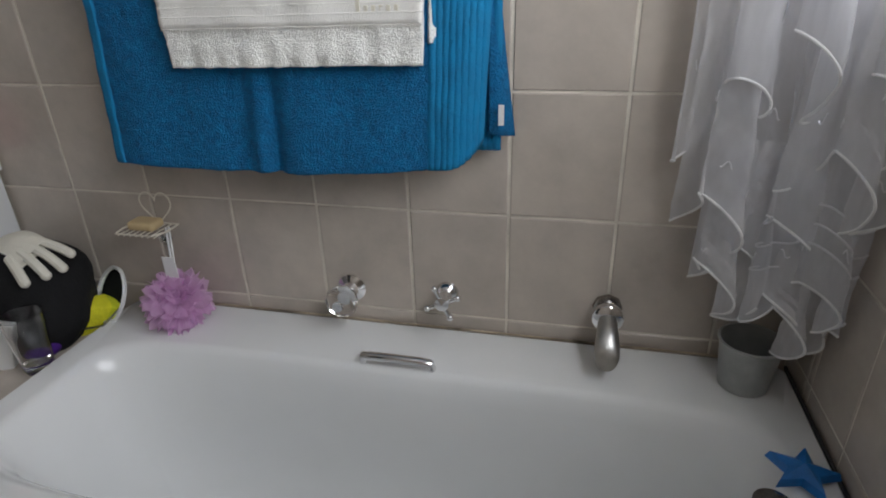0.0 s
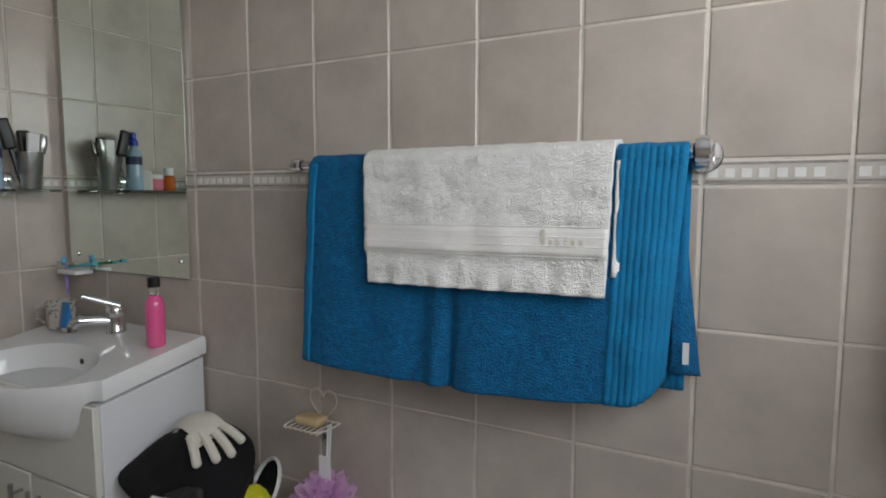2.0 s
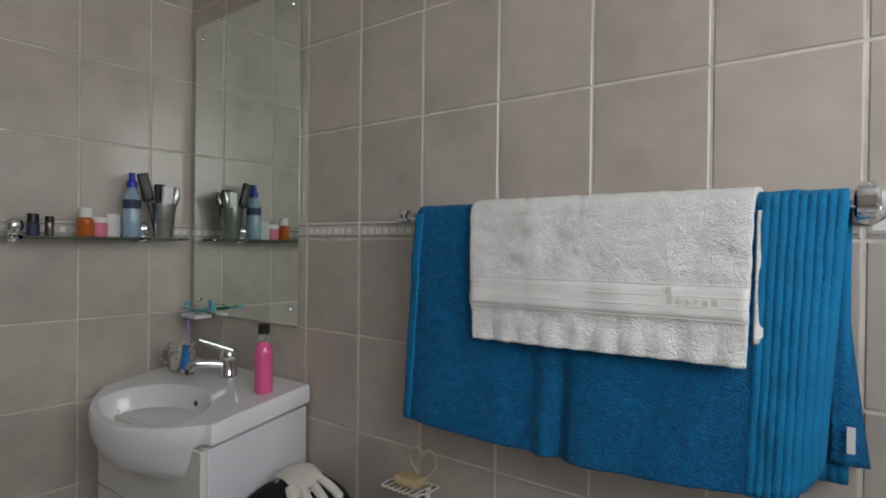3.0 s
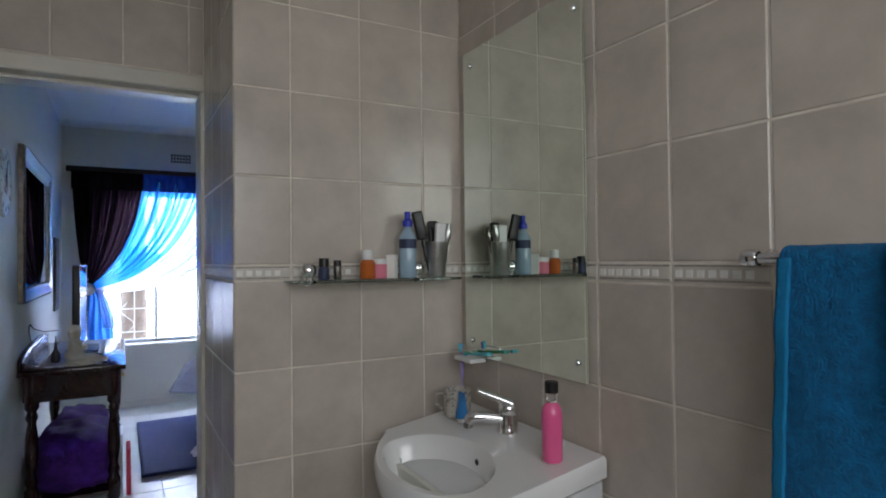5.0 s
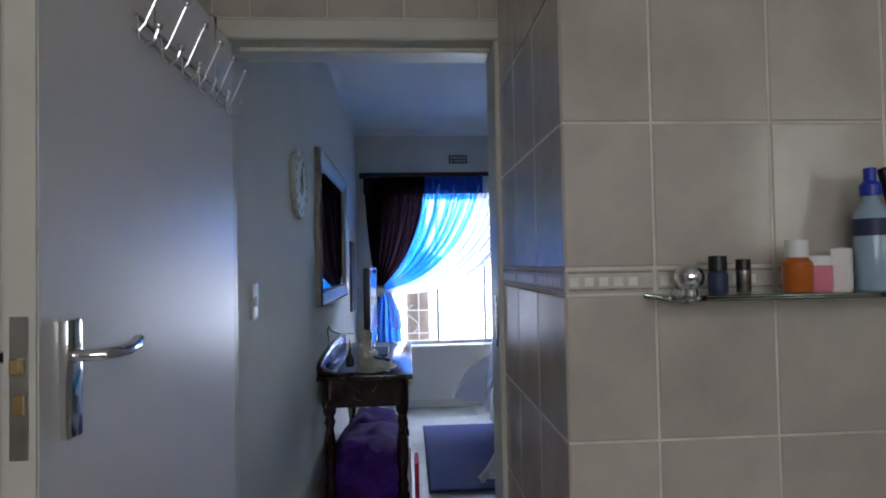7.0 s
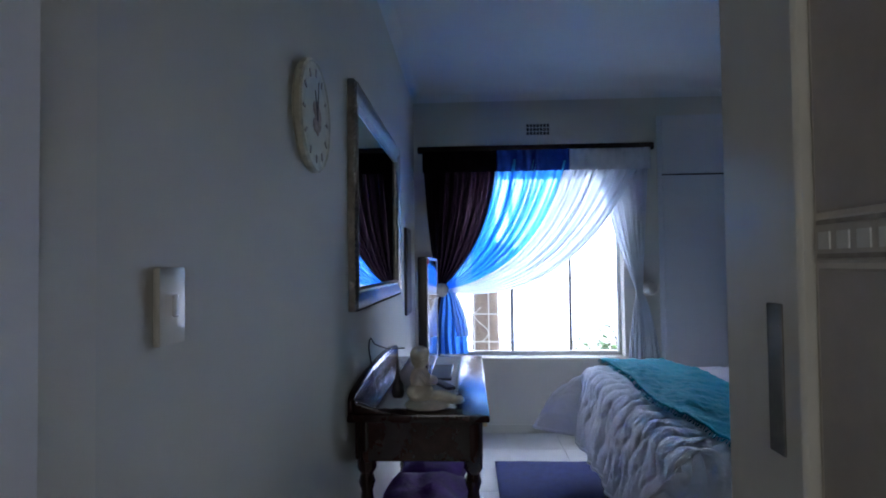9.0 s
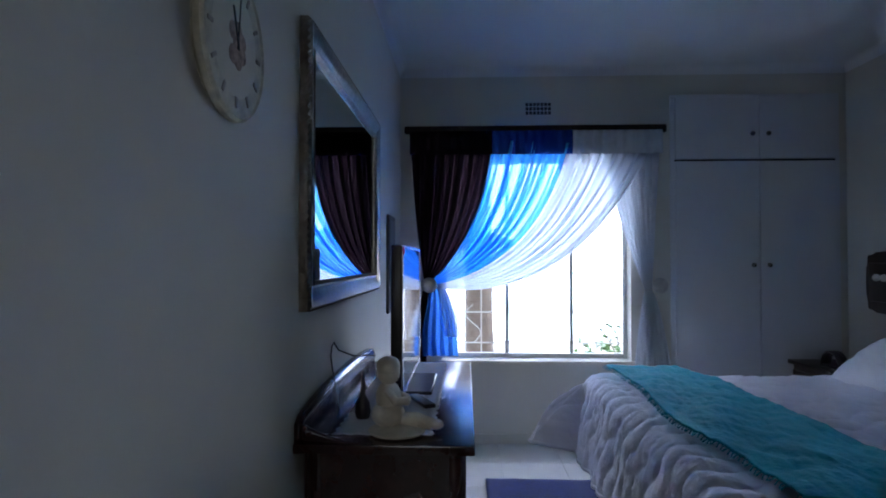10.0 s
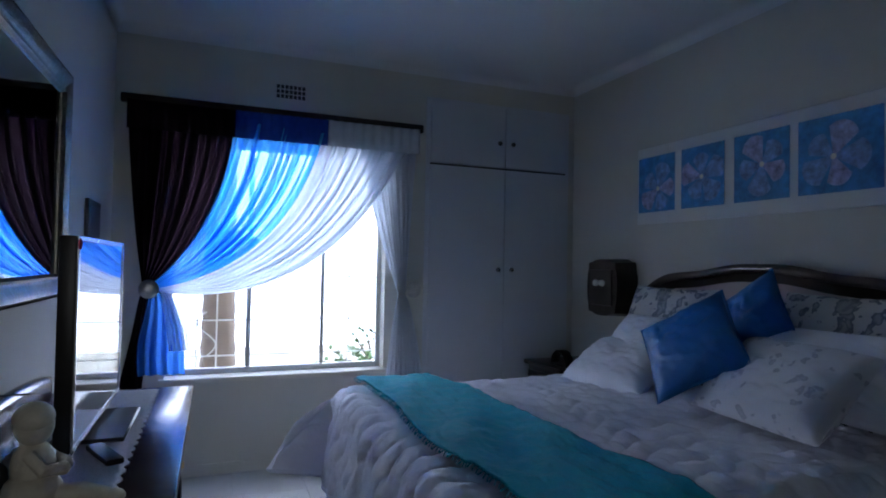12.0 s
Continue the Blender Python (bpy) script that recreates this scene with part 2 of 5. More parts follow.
M_GROUND = mat("dry_lawn", (0.11, 0.105, 0.075), 0.95, var=0.2, scale=3, bump=0.4, bscale=20)
M_MIRROR = mat("mirror_silver", (0.8, 0.88, 0.82), 0.015, 1.0, var=0.0)
M_SKYGLOW = glow("bright_overcast", (0.64, 0.74, 1.0), OUTSIDE)


# ---- mesh helpers ----
def box(bm, x0, x1, y0, y1, z0, z1, bevel=0.0, seg=1, m=0):
    r = bmesh.ops.create_cube(bm, size=1, matrix=Matrix.Translation(((x0 + x1) / 2, (y0 + y1) / 2, (z0 + z1) / 2)) @ Matrix.Diagonal((abs(x1 - x0), abs(y1 - y0), abs(z1 - z0), 1)))
    vs = set(r["verts"])
    es = [e for e in bm.edges if e.verts[0] in vs and e.verts[1] in vs] if bevel or m else []
    for f in {f for e in es for f in e.link_faces}:
        f.material_index = m
    if bevel:
        bmesh.ops.bevel(bm, geom=es, offset=bevel, segments=seg, profile=0.6, affect="EDGES")
    return bm


def rod(bm, a, b, r0, r1=None, n=16):
    a, b = Vector(a), Vector(b)
    q = (b - a).to_track_quat("Z", "Y").to_matrix().to_4x4()
    bmesh.ops.create_cone(bm, cap_ends=True, segments=n, radius1=r0, radius2=r0 if r1 is None else r1, depth=(b - a).length, matrix=Matrix.Translation((a + b) / 2) @ q)
    return bm


def ball(bm, c, r, n=14):
    r = r if isinstance(r, tuple) else (r, r, r)
    bmesh.ops.create_uvsphere(bm, u_segments=n, v_segments=max(6, n // 2 + 1), radius=1, matrix=Matrix.Translation(c) @ Matrix.Diagonal((*r, 1)))
    return bm


def lathe(bm, prof, n=24, c=(0, 0, 0), turn=None):
    """A turned body from (radius, height) pairs; the axis is z unless turned."""
    rows = []
    for r, z in prof:
        row = []
        for k in range(n):
            a = 2 * math.pi * k / n
            p = Vector((r * math.cos(a), r * math.sin(a), z))
            p = (turn @ p if turn else p) + Vector(c)
            row.append(bm.verts.new(p))
        rows.append(row)
    for i in range(len(rows) - 1):
        for k in range(n):
            bm.faces.new((rows[i][k], rows[i][(k + 1) % n], rows[i + 1][(k + 1) % n], rows[i + 1][k]))
    for row, rad in ((rows[0], prof[0][0]), (rows[-1], prof[-1][0])):
        if rad > 1e-5:
            bm.faces.new(row)
    return bm


def sheet(bm, fn, nu, nv, m=0, wrap=False):
    g = [[bm.verts.new(fn(i / nu, j / nv)) for j in range(nv + 1)] for i in range(nu if wrap else nu + 1)]
    for i in range(nu):
        for j in range(nv):
            a, b = g[i], g[(i + 1) % len(g)]
            f = bm.faces.new((a[j], b[j], b[j + 1], a[j + 1]))
            f.material_index = m
    return bm


def tube(bm, pts, r, n=8, closed=False):
    pts = [Vector(p) for p in pts]
    rows = []
    k = len(pts)
    for i, p in enumerate(pts):
        d = (pts[(i + 1) % k] - pts[i - 1]) if closed else (pts[min(i + 1, k - 1)] - pts[max(i - 1, 0)])
        q = d.normalized().to_track_quat("Z", "Y")
        rows.append([bm.verts.new(p + q @ Vector((r * math.cos(2 * math.pi * j / n), r * math.sin(2 * math.pi * j / n), 0))) for j in range(n)])
    for i in range(k if closed else k - 1):
        a, b = rows[i], rows[(i + 1) % k]
        for j in range(n):
            bm.faces.new((a[j], a[(j + 1) % n], b[(j + 1) % n], b[j]))
    if not closed:
        bm.faces.new(rows[0]), bm.faces.new(rows[-1])
    return bm


def bez(a, b, c, t):
    return tuple((1 - t) ** 2 * p + 2 * t * (1 - t) * q + t * t * r for p, q, r in zip(a, b, c))


def flat_smooth(me, angle=38):
    me.polygons.foreach_set("use_smooth", [True] * len(me.polygons))
    me.set_sharp_from_angle(angle=radians(angle))
    return me


def body(name, bm, mats, smooth=True):
    bmesh.ops.recalc_face_normals(bm, faces=bm.faces)
    me = bpy.data.meshes.new(name)
    bm.to_mesh(me)
    bm.free()
    for m in mats if isinstance(mats, (list, tuple)) else [mats]:
        me.materials.append(m)
    return flat_smooth(me) if smooth else me


def part(name, bm, mats, parent, label="", at=None, thick=0.0):
    ob = new(name, body(name, bm, mats))
    ob.parent = parent
    if at is not None:
        ob.matrix_basis = at if isinstance(at, Matrix) else Matrix.Translation(at)
    if thick:
        s = ob.modifiers.new("thickness", "SOLIDIFY")
        s.thickness, s.offset = thick, 0
    return tagged(ob, label)


def thing(name, label, category, at=(0, 0, 0), group="", kind="", rz=0):
    return tagged(base(name, at, rz), label, category, group, kind)


def base(name, at, rz=0):
    ob = new(name)
    ob.empty_display_size = 0.05
    ob.matrix_basis = pose(*at, 0, 0, rz)
    return ob


def solid(name, bm, mats, label, category="", kind="", at=(0, 0, 0), group=""):
    ob = new(name, body(name, bm, mats))
    ob.location = at
    return tagged(ob, label, category, group, kind)


B = bmesh.new
sin, cos, pi = math.sin, math.cos, math.pi


def fuzz(x, y, z=0.0, s=1.0):
    return noise.noise(Vector((x * s, y * s, z * s)))


# ---- the shell ----
NY, WX, EX, SY = 1.08, -1.835, 0.55, -1.25      # bathroom: north, west, east, south faces
PN, PS, FX = 0.385, -0.375, -2.45               # lobby: north and south faces, door frame
BX, BW, BN, BS = -2.58, -6.60, 2.83, -0.355     # bedroom: east, west, north, south faces
HB, HR = 2.50, 2.72                             # ceilings
T = 0.12

floor = solid("floor", box(B(), BW - 0.2, EX + 0.2, SY - 0.2, BN + 0.2, -0.12, -0.004), M_FLOORG, "pale grout bed under white floor tiles", "floor", "structure")


def wall(name, x0, x1, y0, y1, z0, z1, m, label):
    return solid(name, box(B(), x0, x1, y0, y1, z0, z1), m, label, "wall", "structure")


def wall_with_hole(name, axis, a0, a1, y0, y1, z1, hole, m, label):
    """A wall across x (axis 0: thickness a0..a1 in x, running in y) with an opening (lo, hi, bottom, top)."""
    bm = B()
    lo, hi, zb, zt = hole
    for u0, u1, w0, w1 in ((y0, lo, 0, z1), (hi, y1, 0, z1), (lo, hi, 0, zb), (lo, hi, zt, z1)):
        if u1 - u0 > 1e-4 and w1 - w0 > 1e-4:
            box(bm, a0, a1, u0, u1, w0, w1)
    return solid(name, bm, m, label, "wall", "structure")


G = 0.0022
wall_n = wall("wall_bath_north", BX + 0.002, EX + T, NY + G, NY + T, 0, HB, M_GROUT, "bathroom wall with beige tiles and pale grout")
wall_w = wall("wall_bath_west", FX - 0.13 + 0.002, WX - G, PN + G, NY + G - 0.002, 0, HB, M_GROUT, "beige tiled pier beside the doorway")
wall_e = wall_with_hole("wall_bath_east", 0, EX + G, EX + T + 0.05, SY, NY + G, HB, (-0.6, 0.95, 1.32, 2.2), M_GROUT, "tiled bathroom wall with the window")
wall("wall_bath_south", WX - T, EX + T, SY - T, SY, 0, HB, M_TILE, "far bathroom wall")
wall("wall_bath_return", WX - T, WX, SY, PS - T, 0, HB, M_TILE, "bathroom wall behind the open door")
wall("wall_lobby_south", FX, WX - 0.001, PS - T, PS, 0, HB, M_WALL, "painted lobby wall behind the open door")
DT = 1.993                                        # door opening's height
wall_over = wall("wall_over_door", FX - 0.13, FX - G, PS - T, PN + G - 0.001, DT + 0.055, HB, M_GROUT, "tiled wall above the doorway")
solid("ceiling_bath", box(B(), FX - 0.13, EX + T, SY - T, NY + T, HB, HB + 0.1), M_CEIL, "white bathroom ceiling", "ceiling", "structure")

wall("wall_bedroom_south", BW - T, BX + 0.13, BS - T, BS, 0, HR, M_WALL, "off-white painted bedroom wall")
wall("wall_bedroom_north", BW - T, BX + T, BN, BN + T, 0, HR, M_WALL, "off-white painted wall behind the bed")
wall("wall_bedroom_east", BX + 0.001, BX + 0.12, NY + T, BN, 0, HR, M_WALL, "plain bedroom wall beside the doorway")
wall("wall_bedroom_east_low", BX - 0.012, BX + 0.001, PN + 0.06, BN, 0, HR, M_WALL, "painted bedroom face of the doorway wall")
wall("wall_bedroom_over_door", BX - 0.012, BX - 0.0005, BS, PN + 0.06, DT + 0.06, HR, M_WALL, "painted wall over the bedroom doorway")
wall("wall_upper_fill", BX, FX, PS - T, NY + T, HB + 0.1, HR + 0.1, M_WALL, "plaster above the doorway")
WIN = (-0.05, 1.31, 0.60, 2.07)
wall_with_hole("wall_bedroom_west", 0, BW - 0.2, BW, BS - T, BN + T, HR, WIN, M_WALL, "off-white window wall of the bedroom")
solid("ceiling_bedroom", box(B(), BW - 0.2, BX + T, BS - T, BN + T, HR, HR + 0.1), M_CEIL, "white painted bedroom ceiling", "ceiling", "structure")
bm = B()
sheet(bm, lambda u, v: (BW + u * (BX - BW - 0.012), BS + 0.002 + 0.06 * (1 - cos(v * pi / 2)), HR - 0.062 + 0.06 * sin(v * pi / 2)), 1, 6)
sheet(bm, lambda u, v: (BW + 0.002 + 0.06 * (1 - cos(v * pi / 2)), BS + u * (BN - BS), HR - 0.062 + 0.06 * sin(v * pi / 2)), 1, 6)
sheet(bm, lambda u, v: (BW + u * (BX - BW - 0.012), BN - 0.002 - 0.06 * (1 - cos(v * pi / 2)), HR - 0.062 + 0.06 * sin(v * pi / 2)), 1, 6)
cornice = solid("cornice", bm, M_CEIL, "white coved cornice under the ceiling", "trim", "structure")
bm = B()
box(bm, BW, BX - 0.013, BS, BS + 0.012, 0, 0.07, 0.003), box(bm, BW, BW + 0.012, BS + 0.013, 1.5, 0, 0.07, 0.003), box(bm, -6.56, BX - 0.013, BN - 0.012, BN, 0, 0.07, 0.003)
solid("baseboard", bm, M_WALL, "low painted skirting board", "trim", "structure")

# doorway: frame and open leaf
frame_d = thing("door_frame", "cream painted door frame of the bathroom", "door frame", (FX, 0, 0), kind="structure")
for name, y0, y1 in (("jamb", PN - 0.012, PN + 0.03), ("jamb", PS - 0.03, BS + 0.003)):
    bm = B()
    box(bm, -0.142, 0.006 if y0 > 0 else -0.024, y0, y1, 0, DT, 0.004)
    part(name, bm, M_FRAME, frame_d)
bm = B()
box(bm, -0.142, 0.006, PS + 0.005, PN + 0.03, DT + 0.001, DT + 0.056, 0.005)
box(bm, -0.142, -0.05, PS + 0.058, PN - 0.014, DT - 0.012, DT + 0.001, 0.003)
part("lintel", bm, M_FRAME, frame_d)
part("strike_plate", box(B(), -0.048, -0.022, PN - 0.0145, PN - 0.0115, 1.16, 1.3, 0.001), M_DARKCHROME, frame_d, "dark metal strike plate")

door = thing("door_1", "flat white satin-painted door standing open against the wall", "door", (FX - 0.016, PS + 0.008, 0), kind="structure")
part("leaf", box(B(), 0, 0.815, 0, 0.04, 0.01, DT - 0.005, 0.002), M_DOOR, door)
part("edge_strip", box(B(), 0.8155, 0.818, 0.001, 0.039, 0.01, DT - 0.006), M_FRAME, door, "cream painted leading edge")
lock = part("lock_plate", box(B(), 0.8185, 0.8205, 0.009, 0.031, 1.16, 1.335, 0.0008), M_STEEL, door, "steel mortice lock plate")
part("latch", box(B(), 0.8195, 0.829, 0.013, 0.027, 1.265, 1.285, 0.002), M_BRASS, lock)
part("bolt", box(B(), 0.8195, 0.8215, 0.013, 0.027, 1.215, 1.24, 0.001), M_BRASS, lock)
for sgn, y in ((1, 0.0405), (-1, -0.0005)):
    bm = B()
    box(bm, 0.735, 0.772, y, y + sgn * 0.011, 1.168, 1.326, 0.004, 2)
    plate = part("handle_plate", bm, M_CHROME, door, "chrome lever handle on a long plate")
    bm = B()
    pts = [(0.754, y + sgn * 0.008, 1.277), (0.754, y + sgn * 0.035, 1.277), (0.75, y + sgn * 0.046, 1.277), (0.735, y + sgn * 0.05, 1.277), (0.70, y + sgn * 0.052, 1.275), (0.665, y + sgn * 0.05, 1.278), (0.642, y + sgn * 0.042, 1.284)]
    tube(bm, pts, 0.0085, 10)
    part("lever", bm, M_CHROME, plate)
    part("keyhole", box(B(), 0.7505, 0.7555, y + sgn * 0.0108, y + sgn * 0.0118, 1.2, 1.224, 0.0003), M_BLACKLINE, plate)

rack = thing("over_door_hook_rack", "chrome wire hook rack hanging over the open door", "hook rack", (FX + 0.06, PS + 0.052, 1.82))
bm = B()
tube(bm, [(0.0, 0.004, 0.0), (0.5, 0.004, 0.0)], 0.004), tube(bm, [(0.0, 0.004, -0.028), (0.5, 0.004, -0.028)], 0.004)
part("rail", bm, M_CHROME, rack)
for x in (0.08, 0.42):
    bm = B()
    tube(bm, [(x, 0.004, -0.028), (x, 0.004, DT - 1.82 + 0.0), (x, -0.002, DT - 1.82 + 0.004), (x, -0.04, DT - 1.82 + 0.004), (x, -0.05, DT - 1.82 - 0.002), (x, -0.05, DT - 1.82 - 0.03)], 0.0035)
    part("hanger", bm, M_CHROME, rack)
for k in range(6):
    x = 0.01 + k * 0.096
    bm = B()
    tube(bm, [(x, 0.006, -0.03), (x, 0.018, -0.015), (x, 0.05, 0.057)], 0.0023), ball(bm, (x, 0.053, 0.063), 0.0078, 10)
    tube(bm, [(x, 0.006, 0.0), (x, 0.008, -0.04), (x, 0.02, -0.052), (x, 0.034, -0.042), (x, 0.04, -0.024)], 0.003), ball(bm, (x, 0.041, -0.018), 0.0075, 10)
    part("hook", bm, M_CHROME, rack)

# tall dark box with a ring, guessed for an unidentified dark shape behind the open door
dk = thing("dark_tall_box", "near-black tall box with a chrome ring, guessed for an unidentified dark shape", "cupboard", (-1.83, -1.2, 0))
part("carcass", box(B(), 0, 0.45, 0, 0.55, 0, 2.0, 0.01, 2), M_BLACKP, dk)
part("porthole_rim", lathe(B(), [(0.13, 0), (0.15, 0.006), (0.16, 0.0), (0.15, -0.006), (0.13, 0)], 28, (0.25, 0.553, 1.68), Matrix.Rotation(radians(-90), 3, "X")), M_DARKCHROME, dk)

# bathroom window, in the east wall
wb = thing("window_2", "bathroom window behind organza curtains", "window", (EX + 0.1, 0.01, 1.32), kind="structure")
for nm, a in (("frame_side", (-0.02, 0.02, -0.61, -0.57, 0, 0.88)), ("frame_side", (-0.02, 0.02, 0.57, 0.61, 0, 0.88)), ("frame_top", (-0.02, 0.02, -0.569, 0.569, 0.84, 0.88)), ("sill", (-0.05, 0.02, -0.569, 0.569, 0.0, 0.03)), ("mullion", (-0.012, 0.012, -0.015, 0.015, 0.031, 0.839))):
    part(nm, box(B(), *a, 0.003), M_WINPAINT, wb)

# ---- bedroom window and outdoors ----
w1 = thing("window_1", "steel bedroom window with burglar bars, bright daylight outside", "window", (BW - 0.12, 0, WIN[2]), kind="structure")
h = WIN[3] - WIN[2]
for nm, a in (("frame_side", (-0.02, 0.02, WIN[0] + 0.001, WIN[0] + 0.03, 0, h)), ("frame_side", (-0.02, 0.02, WIN[1] - 0.03, WIN[1] - 0.001, 0, h)), ("frame_top", (-0.02, 0.02, WIN[0] + 0.031, WIN[1] - 0.031, h - 0.03, h - 0.001)),
              ("frame_bottom", (-0.02, 0.02, WIN[0] + 0.031, WIN[1] - 0.031, 0.001, 0.035)), ("mullion", (-0.015, 0.015, 0.415, 0.445, 0.036, h - 0.031)), ("mullion", (-0.015, 0.015, 0.892, 0.917, 0.036, h - 0.031))):
    part(nm, box(B(), *a, 0.003), M_WINPAINT, w1)
sl = part("window_sill", box(B(), -0.075, 0.15, WIN[0] - 0.03, WIN[1] + 0.03, -0.03, -0.001, 0.006, 2), M_FRAME, w1, "white painted sill")
for y0, y1 in ((WIN[0] + 0.031, 0.414), (0.446, 0.891), (0.918, WIN[1] - 0.031)):
    p = part("pane", box(B(), -0.003, 0.003, y0, y1, 0.036, h - 0.031), M_GLASS, w1)
    p.visible_shadow = False
for z in (0.1, 0.33, 0.62, 0.95):
    part("burglar_bar", rod(B(), (-0.06, WIN[0] + 0.002, z), (-0.06, WIN[1] - 0.002, z), 0.005, n=8), M_WINPAINT, w1)
for y in (0.12, 0.24, 1.1):
    part("burglar_bar", rod(B(), (-0.06, y, 0.003), (-0.06, y, h - 0.003), 0.005, n=8), M_WINPAINT, w1)
bm = B()
tube(bm, [(-0.06, 0.18 + 0.055 * sin(t * 0.25), 0.1 + 0.0115 * t) for t in range(26)], 0.004, 6)
part("scroll", bm, M_WINPAINT, w1)

solid("ground", box(B(), -400, BW - 0.22, -400, 400, -0.4, -0.15), M_GROUND, "dry pale lawn outside the window", "ground", "structure")
solid("backdrop", box(B(), -13.2, -13.1, -14, 16, -0.15, 15), M_SKYGLOW, "blown-out bright daylight beyond the garden", "backdrop", "structure")
palm = thing("palm_tree", "rough brown palm trunk outside the window", "tree", (-8.9, 0.27, -0.15))
bm = B()
lathe(bm, [(0.17 + 0.012 * (k % 2) - 0.0016 * k, k * 0.09) for k in range(42)], 14)
part("trunk", bm, M_TRUNK, palm)
bm = B()
for k in range(22):
    a = k * 2.4
    L = 1.5 + 0.3 * random.random()
    for j in range(9):
        t0, t1 = j / 9, (j + 1) / 9
        def at_(t, s):
            return (cos(a) * L * t + s * -sin(a) * 0.16 * (1 - t * 0.8), sin(a) * L * t + s * cos(a) * 0.16 * (1 - t * 0.8), 3.7 + 0.6 * sin(t * 2.4) - 0.9 * t * t - abs(s) * 0.08)
        for s in (-1, 1):
            vs = [bm.verts.new(at_(t0, 0)), bm.verts.new(at_(t0 + 0.08, s)), bm.verts.new(at_(t0 + 0.1, s * 0.8)), bm.verts.new(at_(t1 - 0.03, 0))]
            bm.faces.new(vs)
part("crown", bm, M_LEAF, palm)


def shrub(at, r, h_, n):
    s = thing("shrub", "leafy green garden shrub below the window", "shrub", at, "garden shrubs")
    bm = B()
    for k in range(5):
        tube(bm, [(0, 0, 0), (r * 0.4 * cos(k * 1.3), r * 0.4 * sin(k * 1.3), h_ * 0.5), (r * 0.8 * cos(k * 1.3 + 0.4), r * 0.8 * sin(k * 1.3 + 0.4), h_ * 0.9)], 0.012, 5)
    part("stem", bm, M_TRUNK, s)
    bm = B()
    for k in range(n):
        a, q, z = random.random() * 6.28, r * math.sqrt(random.random()), h_ * (0.25 + 0.8 * random.random())
        m = Matrix.Translation((q * cos(a), q * sin(a), z)) @ Euler((random.random() * 3, random.random() * 3, a)).to_matrix().to_4x4()
        bm.faces.new([bm.verts.new(m @ Vector(p)) for p in ((0, 0, 0), (0.022, 0.03, 0.004), (0, 0.075, 0), (-0.022, 0.03, 0.004))])
    part("foliage", bm, M_LEAF, s)
    return s


shrub((-7.7, 1.3, -0.15), 0.28, 0.68, 160)
shrub((-9.2, 2.0, -0.15), 0.35, 0.7, 160)

# ---- bathroom things ----
RIM = 0.58
tub = thing("bathtub", "white enamelled built-in bathtub with a chrome grip", "bathtub", (0, 0, 0))
TX0, TX1, TY0, TY1 = -0.92, EX - 0.003, 0.36, NY - 0.003
cxm, cym = (TX0 + TX1) / 2, (TY0 + TY1) / 2
ax, ay = (TX1 - TX0) / 2, (TY1 - TY0) / 2


def ring(fx, fy, p, z, n=96):
    """A superellipse ring round the tub's middle."""
    out = []
    for k in range(n):
        a = 2 * pi * k / n
        c, s = cos(a), sin(a)
        out.append((cxm + ax * fx * math.copysign(abs(c) ** (2 / p), c), cym + ay * fy * math.copysign(abs(s) ** (2 / p), s), z))
    return out


bm = B()
rows = [ring(1, 1, 60, 0.02), ring(1, 1, 60, RIM - 0.02), ring(0.998, 0.996, 40, RIM - 0.006), ring(0.99, 0.985, 30, RIM), ring(0.925, 0.58, 7, RIM), ring(0.91, 0.555, 6, RIM - 0.003), ring(0.895, 0.53, 5.5, RIM - 0.015),
        ring(0.875, 0.51, 5, RIM - 0.05), ring(0.85, 0.485, 4.6, RIM - 0.14), ring(0.82, 0.46, 4.2, RIM - 0.26), ring(0.77, 0.42, 3.8, RIM - 0.35), ring(0.68, 0.35, 3.2, RIM - 0.385), ring(0.4, 0.2, 2.6, RIM - 0.395), ring(0.05, 0.03, 2, RIM - 0.4)]
vr = [[bm.verts.new(p) for p in r] for r in rows]
for a, b in zip(vr, vr[1:]):
    for k in range(96):
        bm.faces.new((a[k], a[(k + 1) % 96], b[(k + 1) % 96], b[k]))
bm.faces.new(vr[-1])
part("basin_shell", bm, M_ENAMEL, tub)
bm = B()
tube(bm, [(-0.272, 0.93, RIM - 0.004), (-0.268, 0.926, RIM + 0.016), (-0.25, 0.922, RIM + 0.02), (-0.2, 0.92, RIM + 0.022), (-0.15, 0.922, RIM + 0.02), (-0.132, 0.926, RIM + 0.016), (-0.128, 0.93, RIM - 0.004)], 0.0095, 10)
part("grip", bm, M_CHROME, tub, "curved chrome grip handle")
part("waste", lathe(B(), [(0.022, 0), (0.028, 0.003), (0.028, 0.006), (0.018, 0.008), (0.0, 0.008)], 20, (0.435, 0.71, RIM + 0.001)), M_DARKCHROME, tub, "round chrome waste knob")
solid("sealant", box(B(), TX0 + 0.02, TX1 - 0.01, NY - 0.008, NY - 0.0035, RIM + 0.0005, RIM + 0.006, 0.002), mat("stained_sealant", (0.4, 0.33, 0.24), 0.8, var=0.75, scale=9), "stained sealant line along the tub", "trim", "structure")

# thin black strip along the joint between the tub and the east tiles
solid("sealant_gap", box(B(), TX1 - 0.004, TX1 + 0.001, TY0, TY1 - 0.01, RIM - 0.004, RIM + 0.003, 0.001), M_BLACKLINE, "thin black line along the joint between tub and tiles", "trim", "structure")
